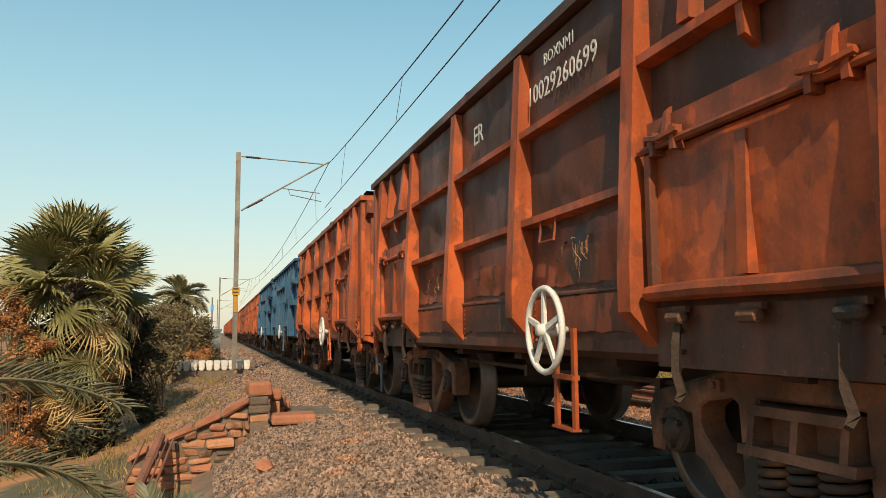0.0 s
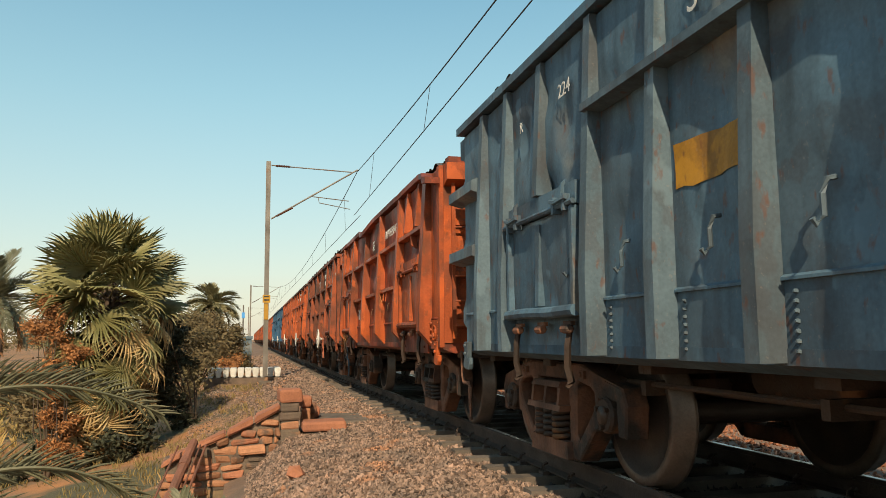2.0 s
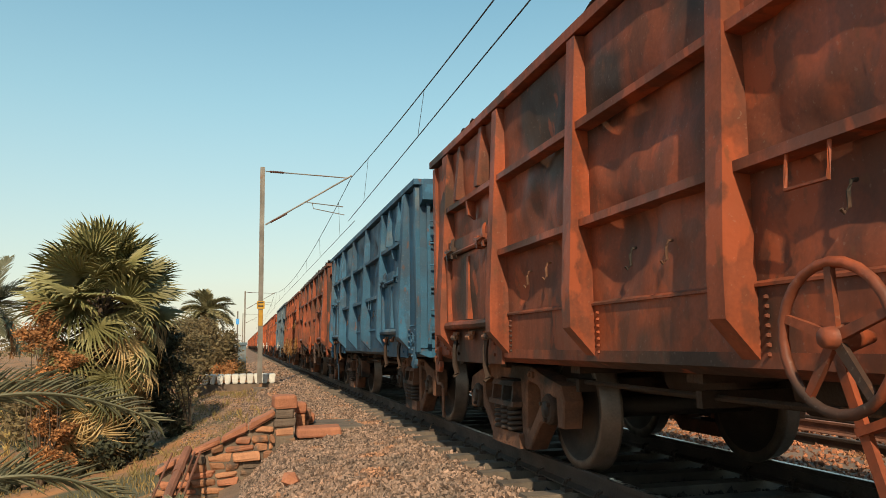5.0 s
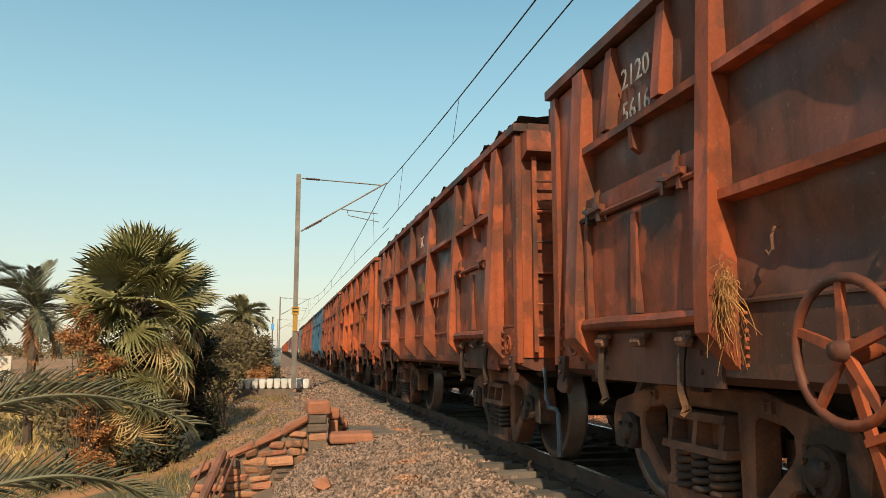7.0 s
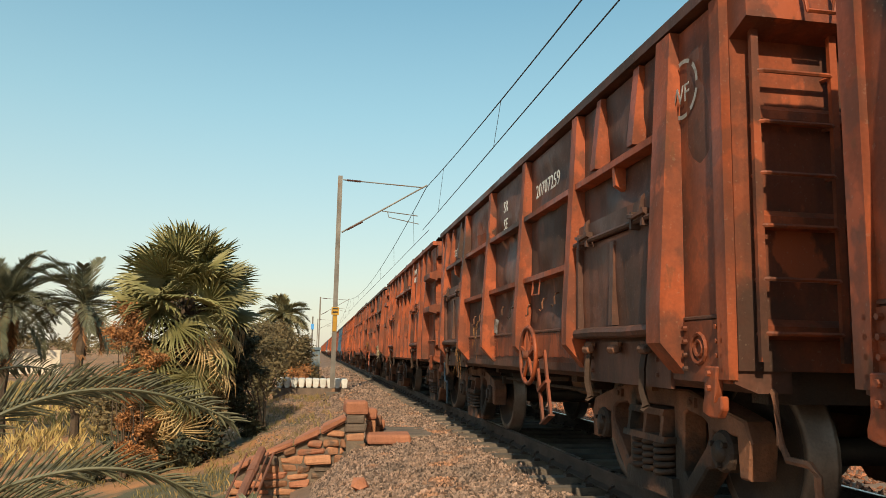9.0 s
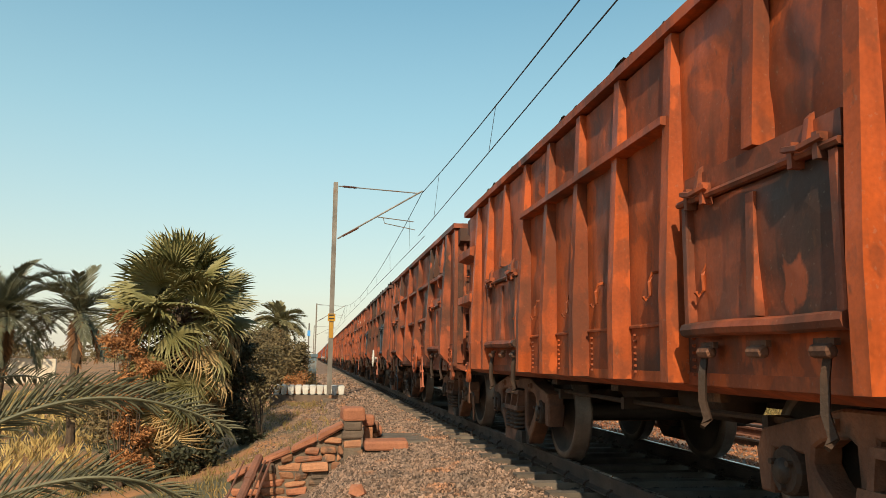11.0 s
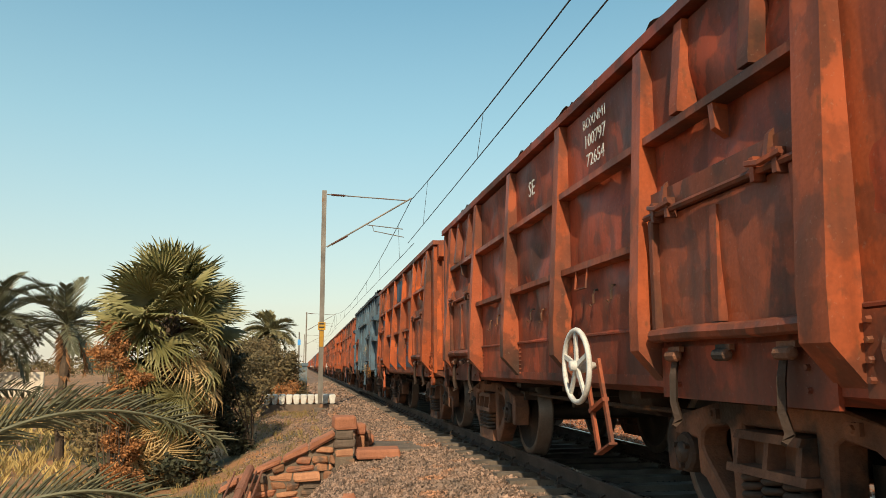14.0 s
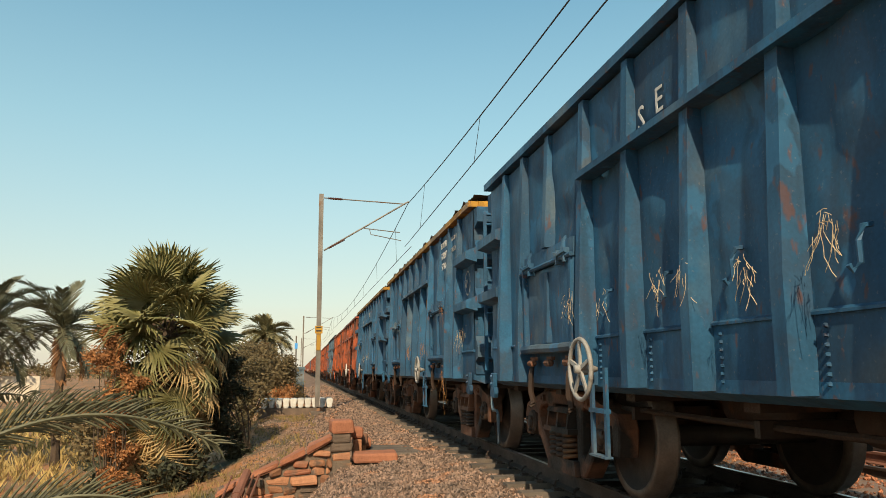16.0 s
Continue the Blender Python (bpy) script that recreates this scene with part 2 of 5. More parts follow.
M_PIPE = material("rusty_pipe", ((0.22, 0.09, 0.055), (0.14, 0.065, 0.045)), 4, 0.8, 0.1, 50, 0.3, 0.2, 0.1)


# ---- mesh helpers ----
def box(bm, x0, x1, y0, y1, z0, z1, m=None):
    vs = [bm.verts.new((m @ Vector(p)) if m else p) for p in
          ((x0, y0, z0), (x1, y0, z0), (x1, y1, z0), (x0, y1, z0), (x0, y0, z1), (x1, y0, z1), (x1, y1, z1), (x0, y1, z1))]
    for f in ((3, 2, 1, 0), (4, 5, 6, 7), (0, 1, 5, 4), (1, 2, 6, 5), (2, 3, 7, 6), (3, 0, 4, 7)):
        bm.faces.new([vs[i] for i in f])
    return vs


def prism(bm, pts, axis, a, b):
    """A polygon pushed along an axis from a to b; pts are the other two coordinates in order."""
    def at(p, v):
        return {"x": (v, p[0], p[1]), "y": (p[0], v, p[1]), "z": (p[0], p[1], v)}[axis]
    lo, hi = [bm.verts.new(at(p, a)) for p in pts], [bm.verts.new(at(p, b)) for p in pts]
    bm.faces.new(lo)
    bm.faces.new(hi[::-1])
    n = len(pts)
    for i in range(n):
        bm.faces.new((lo[i], hi[i], hi[(i + 1) % n], lo[(i + 1) % n]))


def tube(bm, path, r, seg=6, close=True):
    """A round bar along a list of points; r is one radius or one for each point."""
    path = [Vector(p) for p in path]
    rings = []
    for i, p in enumerate(path):
        d = (path[min(i + 1, len(path) - 1)] - path[max(i - 1, 0)]).normalized()
        u = d.cross(Vector((0, 0, 1)) if abs(d.z) < 0.9 else Vector((1, 0, 0))).normalized()
        w = d.cross(u)
        rad = r[i] if isinstance(r, (list, tuple)) else r
        rings.append([bm.verts.new(p + (u * math.cos(a) + w * math.sin(a)) * rad) for a in (2 * math.pi * k / seg for k in range(seg))])
    for a, b in zip(rings, rings[1:]):
        for k in range(seg):
            bm.faces.new((a[k], a[(k + 1) % seg], b[(k + 1) % seg], b[k]))
    if close:
        bm.faces.new(rings[0][::-1])
        bm.faces.new(rings[-1])


def lathe(bm, profile, axis, centre, seg=20):
    """profile: (along, radius) pairs turned round an axis."""
    c = Vector(centre)
    rings = []
    for s, r in profile:
        ring = []
        for k in range(seg):
            a = 2 * math.pi * k / seg
            u, w = r * math.cos(a), r * math.sin(a)
            ring.append(bm.verts.new(c + Vector({"x": (s, u, w), "y": (u, s, w), "z": (u, w, s)}[axis])))
        rings.append(ring)
    for a, b in zip(rings, rings[1:]):
        for k in range(seg):
            bm.faces.new((a[k], a[(k + 1) % seg], b[(k + 1) % seg], b[k]))
    bm.faces.new(rings[0][::-1])
    bm.faces.new(rings[-1])


def ring(bm, centre, axis, radius, r, seg=20, sides=6):
    c = Vector(centre)
    rows = []
    for k in range(seg):
        a = 2 * math.pi * k / seg
        row = []
        for j in range(sides):
            b = 2 * math.pi * j / sides
            rad, off = radius + r * math.cos(b), r * math.sin(b)
            u, w = rad * math.cos(a), rad * math.sin(a)
            row.append(bm.verts.new(c + Vector({"x": (off, u, w), "y": (u, off, w), "z": (u, w, off)}[axis])))
        rows.append(row)
    for k in range(seg):
        for j in range(sides):
            a, b = rows[k], rows[(k + 1) % seg]
            bm.faces.new((a[j], a[(j + 1) % sides], b[(j + 1) % sides], b[j]))


MESHES = {}


def finish(bm, name, mat, smooth=False):
    bmesh.ops.recalc_face_normals(bm, faces=bm.faces)
    me = bpy.data.meshes.new(name)
    bm.to_mesh(me)
    bm.free()
    me.materials.append(mat)
    if smooth:
        me.polygons.foreach_set("use_smooth", [True] * len(me.polygons))
    return me


def part(name, bm, mat, parent=None, label="", m=None, smooth=False):
    ob = new(name, finish(bm, name, mat, smooth) if isinstance(bm, bmesh.types.BMesh) else bm)
    ob.parent = parent
    if m is not None:
        ob.matrix_basis = m
    if label:
        ob["label"] = label
    return ob


def shared(key, name, mat, parent, build, label="", m=None, smooth=False):
    """A part whose mesh is built once for each key and material."""
    k = (key, mat.name)
    if k not in MESHES:
        bm = bmesh.new()
        build(bm)
        MESHES[k] = finish(bm, name, mat, smooth)
    return part(name, MESHES[k], mat, parent, label, m)


def thing(name, m, label, category, group="", kind=""):
    ob = new(name)
    ob.empty_display_size = 0.2
    ob.matrix_basis = m
    return tagged(ob, label, category, group, kind)


def lettering(name, text, size, mat, parent, m, label=""):
    """Painted writing, 3 mm proud of its panel."""
    cu = bpy.data.curves.new(name, "FONT")
    cu.body, cu.size, cu.extrude, cu.align_x, cu.align_y = text, size, 0.0015, "CENTER", "CENTER"
    cu.resolution_u = 2
    tmp = bpy.data.objects.new(name, cu)
    me = bpy.data.meshes.new_from_object(tmp)
    bpy.data.objects.remove(tmp)
    me.materials.clear()
    me.materials.append(mat)
    ob = part(name, me, mat, parent, label, m)
    return ob


# ---- ground ----
def profile_at(x):
    xs = [-400, -30, -8, -4.5, -2.5, -1.0, 0.0, 0.6, 1.3, 2.2, 5.2, 6.0, 9.9, 11.0, 400]
    zs = [-1.9, -1.9, -1.8, -1.75, -1.5, -1.05, -0.72, -0.5, -0.37, -0.285, -0.285, -0.38, -0.38, -0.6, -0.6]
    return float(np.interp(x, xs, zs))


def smooth01(v):
    v = max(0.0, min(1.0, v))
    return v * v * (3 - 2 * v)


def ground_z(x, y):
    z = profile_at(x)
    if x < 0.6:      # the bank is broader past the culvert
        z = profile_at(min(0.6, x + 1.5 * smooth01((y - 15) / 11) * (1 - smooth01((y - 60) / 40))))
    if x < 2.0:
        near = 1 - smooth01((y - 12.0) / 0.45)          # hollow of the culvert before the masonry
        z = z + (min(z, -1.55) - z) * near * smooth01((0.62 - x) / 0.5) * smooth01((y - 3.0) / 2.0)
        z += 0.10 * noise.noise((x * 0.5, y * 0.35, 3.0)) * smooth01((1.2 - x) / 1.5)
        z += 0.03 * noise.noise((x * 2.3, y * 2.1, 9.0)) * smooth01((1.2 - x) / 1.5)
    return z


def axis_steps(stops):
    out = []
    for a, b, s in stops:
        out += list(np.arange(a, b - 1e-6, s))
    return out + [stops[-1][1]]


def sheet(name, xs, ys, zf, mat):
    verts = [(x, y, zf(x, y)) for y in ys for x in xs]
    n = len(xs)
    faces = [(j * n + i, j * n + i + 1, (j + 1) * n + i + 1, (j + 1) * n + i) for j in range(len(ys) - 1) for i in range(n - 1)]
    me = bpy.data.meshes.new(name)
    me.from_pydata(verts, [], faces)
    me.materials.append(mat)
    me.polygons.foreach_set("use_smooth", [True] * len(me.polygons))
    return new(name, me)


def ground_material():
    m = material("dry_earth", ((0.39, 0.175, 0.072), (0.2, 0.122, 0.07)), 0.75, 0.95, 0, 25, 0.9, 0, 0.0, (0.085, 0.078, 0.045), 0.54, contrast=1.5)
    return m


gx = axis_steps([(-2000, -400, 400), (-400, -60, 40), (-60, -12, 4), (-12, 3, 0.3), (3, 12, 1.0), (12, 60, 8), (60, 400, 60), (400, 2000, 400)])
gy = axis_steps([(-400, -40, 60), (-40, 4, 4), (4, 34, 0.3), (34, 100, 3), (100, 400, 30), (400, 3000, 400)])
tagged(sheet("ground", gx, gy, ground_z, ground_material()), "dry orange earth with patches of sparse grass", "ground", kind="structure")


def ballast_z(x, y):
    z = profile_at(x) + 0.04 + 0.025 * noise.noise((x * 3, y * 3, 1.0)) + 0.02 * noise.noise((x * 9, y * 9, 5.0))
    if 2.5 < x < 4.8:
        z -= 0.04
    edge = 0.35 + 0.25 * noise.noise((0.0, y * 0.4, 2.0)) + 0.3 * smooth01((y - 9.5) / 1.5) * (1 - smooth01((y - 12.2) / 0.3))
    if x < edge:
        z -= 0.3 * smooth01((edge - x) / 0.7)
    return z


M_BALLAST = material("ballast_bed", ((0.22, 0.14, 0.095), (0.12, 0.085, 0.065)), 1.2, 0.95, 0, 22, 1.0, 0, 0.0, (0.24, 0.13, 0.08), 0.6)
bx = axis_steps([(-0.3, 2.6, 0.1), (2.6, 5.2, 0.3), (5.2, 10.2, 0.25)])
by = axis_steps([(-30, 5, 2.5), (5, 30, 0.12), (30, 120, 1.5), (120, 520, 20)])
tagged(sheet("ballast_bed", bx, by, ballast_z, M_BALLAST), "bed of crushed grey-brown stone ballast under the track", "ballast", kind="structure")


def loose_stones(name, count, x0, x1, y0, y1, size, mat, seed, label):
    """Crushed stones scattered on the bed, one mesh."""
    rng = random.Random(seed)
    verts, faces = [], []
    base = [(1, 0, 0), (-1, 0, 0), (0, 1, 0), (0, -1, 0), (0, 0, 1), (0, 0, -1)]
    tri = [(0, 2, 4), (2, 1, 4), (1, 3, 4), (3, 0, 4), (2, 0, 5), (1, 2, 5), (3, 1, 5), (0, 3, 5)]
    for _ in range(count):
        y = y0 + (y1 - y0) * rng.random() ** 1.5
        x = rng.uniform(x0, x1)
        z = ballast_z(x, y)
        if z < ground_z(x, y) - 0.02:
            z = ground_z(x, y)
        s = size * rng.uniform(0.55, 1.35)
        q = Euler((rng.uniform(0, 6), rng.uniform(0, 6), rng.uniform(0, 6))).to_matrix()
        k = len(verts)
        sc = Vector((s * rng.uniform(0.7, 1.2), s * rng.uniform(0.6, 1.0), s * rng.uniform(0.45, 0.8)))
        for b in base:
            v = q @ Vector((b[0] * sc.x + rng.uniform(-.3, .3) * s, b[1] * sc.y + rng.uniform(-.3, .3) * s, b[2] * sc.z))
            verts.append((x + v.x, y + v.y, z + v.z + s * 0.2))
        faces += [tuple(k + i for i in f) for f in tri]
    me = bpy.data.meshes.new(name)
    me.from_pydata(verts, [], faces)
    me.materials.append(mat)
    return tagged(new(name, me), label, "ballast stones", kind="stuff")


loose_stones("ballast_stones", 40000, 0.0, 2.45, 5.5, 24, 0.027, M_STONE, 4, "loose crushed grey and reddish ballast stones beside the rails")
loose_stones("ballast_stones", 9000, -1.3, 0.3, 12.6, 30, 0.022, M_STONE, 9, "small stones strewn over the earth shoulder")
loose_stones("ballast_stones", 3500, 0.2, 2.4, 24, 70, 0.05, M_STONE, 7, "coarse ballast stones along the distant shoulder")
# these stones carry the train's shade in their colour, besides the oil
loose_stones("ballast_stones", 17000, 2.5, 5.0, 3.0, 24, 0.032, M_GRIME_SHADE, 5, "loose oily ballast stones between the sleepers, darkened for the train's shade")
loose_stones("ballast_stones", 16000, 4.9, 10.2, 1.5, 24, 0.036, M_REDSTONE, 6, "loose reddish ballast stones beyond the track")


# ---- track ----
def rail_mesh(bm, x, y0, y1, z=0.0):
    pts = [(-.075, -.172), (.075, -.172), (.075, -.16), (.012, -.14), (.012, -.045), (.036, -.035), (.036, -.006), (.03, 0), (-.03, 0), (-.036, -.006), (-.036, -.035), (-.012, -.045), (-.012, -.14), (-.075, -.16)]
    prism(bm, [(x + a, z + b) for a, b in pts], "y", y0, y1)


track = thing("railway_track", pose(0, 0, 0), "broad-gauge railway track on concrete sleepers in ballast", "railway track", kind="structure")
for side in (-1, 1):
    bm = bmesh.new()
    rail_mesh(bm, TRACK + side * 0.874, -60, 520)
    part("rail", bm, M_RAIL, track, "rust-brown steel rail")
    bm = bmesh.new()
    box(bm, TRACK + side * 0.874 - 0.024, TRACK + side * 0.874 + 0.024, -60, 520, 0.0, 0.002)
    part("rail_head", bm, M_TREAD, track, "bright worn running surface of the rail")


def sleeper_shape(bm, y=0.0):
    prism(bm, [(y - .13, -.42), (y + .13, -.42), (y + .095, -.195), (y - .095, -.195)], "x", -1.375, 1.375)


def clip_shape(bm):
    for s in (-1, 1):
        for e in (-0.11, 0.11):
            x = s * 0.874 + e
            box(bm, x - .035, x + .035, -.05, .05, -.195, -.165)
            tube(bm, [(x - .03, -.05, -.15), (x - .02, -.05, -.1), (x + .02, -.03, -.09), (x + .03, .03, -.09), (x, .05, -.12), (x - .02, .02, -.15)], .011, 5)


for k in range(-4, 90):
    y = 2.0 + 0.6 * k
    sl = shared("sleeper", "sleeper", M_CONCRETE, track, sleeper_shape, m=pose(TRACK, y, 0))
    if k < 60:
        shared("clips", "rail_clips", M_RAIL, sl, clip_shape, "four rusty spring clips")
bm = bmesh.new()
for k in range(90, 700):
    sleeper_shape(bm, 2.0 + 0.6 * k)
tagged(part("far_sleepers", bm, M_CONCRETE, track, m=pose(TRACK, 0, 0)), kind="stuff")


far_track = thing("railway_track", pose(0, 0, 0), "second rusty broad-gauge track sunk in reddish ballast", "railway track", kind="structure")
for side in (-1, 1):
    bm = bmesh.new()
    rail_mesh(bm, 8.2 + side * 0.874, -60, 520, -.2)
    part("rail", bm, M_RAIL, far_track, "rust-brown steel rail")



# ---- plants ----
def blade(bm, p, d, side, length, width, fold, droop, seg=3):
    """A narrow pointed leaf with a folded middle."""
    up = side.cross(d).normalized()
    rows = []
    q, dd = Vector(p), Vector(d).normalized()
    for i in range(seg + 1):
        t = i / seg
        w = width * (0.35 + 1.3 * t if t < 0.4 else 0.87 * (1 - t) / 0.6 + 0.02)
        rows.append((bm.verts.new(q - side * w + up * fold * w), bm.verts.new(q), bm.verts.new(q + side * w + up * fold * w)))
        q = q + dd * (length / seg)
        dd = (dd + Vector((0, 0, -1)) * droop / seg).normalized()
    for a, b in zip(rows, rows[1:]):
        bm.faces.new((a[0], a[1], b[1], b[0]))
        bm.faces.new((a[1], a[2], b[2], b[1]))


def fan_leaf_shape(seed, droop, blades=26, size=0.82, reach=1.0, bend=0.7):
    """A fan leaf: a stalk, a pleated plate and the pointed tips of its segments, the blade bent down from the stalk."""
    def build(bm):
        rng = random.Random(seed)
        pl = 0.95
        tube(bm, [(0, 0, 0), (0, pl * .5, .02), (0, pl, 0)], [.022, .016, .012], 5)
        cb, sb = math.cos(bend), math.sin(bend)

        def place(r, a, lift, sag):
            x, y = r * math.sin(a), r * math.cos(a)
            lift = lift - .18 * r * (abs(a) / 2) ** 2 - sag
            return bm.verts.new((x, pl + y * cb + lift * sb, -y * sb + lift * cb))
        half = 2.05 * reach
        step = 2 * half / blades
        split = size * (.3 if droop > 1 else .46)
        inner, outer, mid = [], [], []
        for k in range(2 * blades + 1):
            a = -half + step * k / 2
            fold = .012 if k % 2 else -.012
            inner.append(place(.04, a, 0, 0))
            outer.append(place(split * (.9 if k % 2 == 0 else 1.0), a, fold * 1.6, droop * .03))
        for k in range(2 * blades):
            bm.faces.new((inner[k], inner[k + 1], outer[k + 1], outer[k]))
        for k in range(blades):
            a = -half + step * (k + .5)
            ln = size * rng.uniform(.86, 1.06) * (1 - .1 * abs(a))
            sag = droop * rng.uniform(.4, 1.3)
            da = rng.uniform(-.04, .04)
            m0 = place(split + (ln - split) * .55, a - step * .25 + da, -.008, sag * .07)
            m1 = place(split + (ln - split) * .55, a + da, .012, sag * .07)
            m2 = place(split + (ln - split) * .55, a + step * .25 + da, -.008, sag * .07)
            tip = place(ln, a + da * 1.5, 0, sag * .24)
            l, c, r = outer[2 * k], outer[2 * k + 1], outer[2 * k + 2]
            bm.faces.new((l, c, m1, m0))
            bm.faces.new((c, r, m2, m1))
            bm.faces.new((m0, m1, tip))
            bm.faces.new((m1, m2, tip))
    return build


def aim(p, az, el, roll=0.0):
    return Matrix.Translation(p) @ pose(0, 0, 0, 0, 0, az) @ pose(0, 0, 0, el) @ pose(0, 0, 0, 0, roll)


def fan_palm(x, y, z, height, label):
    """A trunk in a coat of old leaf bases, a round crown of stiff fans, and a hanging skirt that dries downwards."""
    rng = random.Random(11)
    t = thing("fan_palm", pose(x, y, z), label, "palm tree")
    bm = bmesh.new()
    tube(bm, [(0, 0, -.2), (.05, 0, height * .4), (0, .05, height * .8), (0, 0, height)], [.34, .32, .28, .12], 12)
    part("trunk", bm, M_TRUNK, t)
    bm = bmesh.new()
    for i in range(140):
        h = height * (.25 + .72 * i / 140)
        a = i * 2.4
        tube(bm, [(.26 * math.cos(a), .26 * math.sin(a), h), (.42 * math.cos(a), .42 * math.sin(a), h + .07), (.62 * math.cos(a), .62 * math.sin(a), h - .05)], [.035, .028, .012], 4)
    tagged(part("stalk_stubble", bm, M_TRUNK, t, "shaggy dark stubs of old leaf stalks"), kind="stuff")
    for i in range(58):
        f = (i + .5) / 58
        az = i * 137.5 + rng.uniform(-12, 12)
        el = math.degrees(math.asin(.995 - .9 * f)) + rng.uniform(-6, 6)
        h = height * (1.0 - .16 * f)
        shared(("fan", i % 6), "leaf", M_LEAF, t, fan_leaf_shape(i % 6, .5, 24, .95, .95, (.0, .15, .3, .08, .22, .4)[i % 6]), m=aim((0, 0, h), az, el, rng.uniform(-60, 60)) @ Matrix.Scale(.86 + .16 * f, 4))
    for i in range(64):
        f = (i + .5) / 64
        az = i * 137.5 + rng.uniform(-25, 25)
        el = 4 - 52 * f + rng.uniform(-12, 12)
        h = height * (.86 - .54 * f)
        dry = rng.random() < .12 + .85 * f
        shared(("fandry", i % 5), "leaf", M_LEAFDRY if dry else M_LEAF, t, fan_leaf_shape(40 + i % 5, 1.8, 25, .84, .9, .8), "withered straw-coloured leaf" if dry else "", aim((0, 0, h), az, el, rng.uniform(-45, 45)))
    return t


def frond_shape(length, n, arch, leaflet, seed, lift=0.35):
    """A feather leaf: a bent midrib along +y with two ranks of leaflets."""
    def build(bm):
        rng = random.Random(seed)
        pts = []
        for i in range(n + 1):
            s = i / n
            pts.append(Vector((0.05 * math.sin(s * 2 + seed), length * math.sin(s * arch) / arch, -length * (1 - math.cos(s * arch)) / arch)))
        tube(bm, pts[::4] + ([pts[-1]] if n % 4 else []), [.022 * (1 - .85 * i / max(1, n // 4)) + .003 for i in range(len(pts[::4]) + (1 if n % 4 else 0))], 5)
        for i in range(int(n * .1), n):
            s = i / n
            d = (pts[i + 1] - pts[i]).normalized()
            u = Vector((1, 0, 0))
            w = u.cross(d).normalized()
            ln = leaflet * (0.45 + 1.2 * math.sin(math.pi * min(1, .08 + s * .85)) * .55)
            for sd in (-1, 1):
                dd = (d * (.75 + .5 * s) + u * sd * (.95 - .3 * s) + w * (lift + rng.uniform(-.2, .2))).normalized()
                side = dd.cross(w).normalized()
                blade(bm, pts[i], dd, side, ln * rng.uniform(.85, 1.1), .026, .5, .35 * rng.uniform(.4, 1.5), 2)
    return build


def date_palm(x, y, z, height, count, length, label, seed, droop_dry=10, size=1.0, leaf=None, girth=.17):
    rng = random.Random(seed)
    t = thing("date_palm", pose(x, y, z), label, "palm tree")
    bm = bmesh.new()
    n = 10
    tube(bm, [(.03 * math.sin(i), .03 * math.cos(i), -.2 + (height + .2) * i / n) for i in range(n + 1)], [girth + .03 * (i % 2) for i in range(n + 1)], 9)
    part("trunk", bm, M_TRUNK, t)
    for i in range(count):
        f = (i + .5) / count
        el = 84 - 100 * f + rng.uniform(-8, 8)
        shared(("frond", length, i % 3), "frond", leaf or M_DATE, t, frond_shape(length, 44, .9 + .35 * (i % 3), .42 * size, i % 3), m=aim((0, 0, height), i * 137.5 + rng.uniform(-15, 15), el, rng.uniform(-20, 20)))
    for i in range(droop_dry):
        shared(("frond", length, 5), "frond", M_DATEDRY, t, frond_shape(length * .8, 36, 1.3, .36 * size, 5), "withered brown frond", aim((0, 0, height * .97), i * 137.5 + 40, -25 - 40 * rng.random(), 0))
    return t


def leaf_cloud(name, clumps, mat, count, leaf, seed, label, category, twigs=0):
    """Small leaves gathered in uneven clumps (x, y, z, rx, ry, rz), one mesh."""
    rng = random.Random(seed)
    verts, faces = [], []
    for cx, cy, cz, rx, ry, rz in clumps:
        tufts = []
        for _ in range(11):
            v = Vector((rng.gauss(0, 1), rng.gauss(0, 1), rng.gauss(0, 1))).normalized() * rng.uniform(.25, 1.0)
            tufts.append((v, rng.uniform(.1, .3)))
        for _ in range(count):
            v, wide = rng.choice(tufts)
            v = v + Vector((rng.gauss(0, wide), rng.gauss(0, wide), rng.gauss(0, wide)))
            p = Vector((cx + v.x * rx, cy + v.y * ry, cz + v.z * rz))
            s = leaf * rng.uniform(.5, 1.4)
            q = Euler((rng.uniform(0, 6), rng.uniform(0, 6), rng.uniform(0, 6))).to_matrix()
            b = len(verts)
            for u in ((-.4 * s, 0, 0), (0, -s, .1 * s), (.4 * s, 0, 0), (0, s, .1 * s)):
                verts.append(tuple(p + q @ Vector(u)))
            faces += [(b, b + 1, b + 2), (b, b + 2, b + 3)]
    me = bpy.data.meshes.new(name)
    me.from_pydata(verts, [], faces)
    me.materials.append(mat)
    return tagged(new(name, me), label, category, kind="stuff")


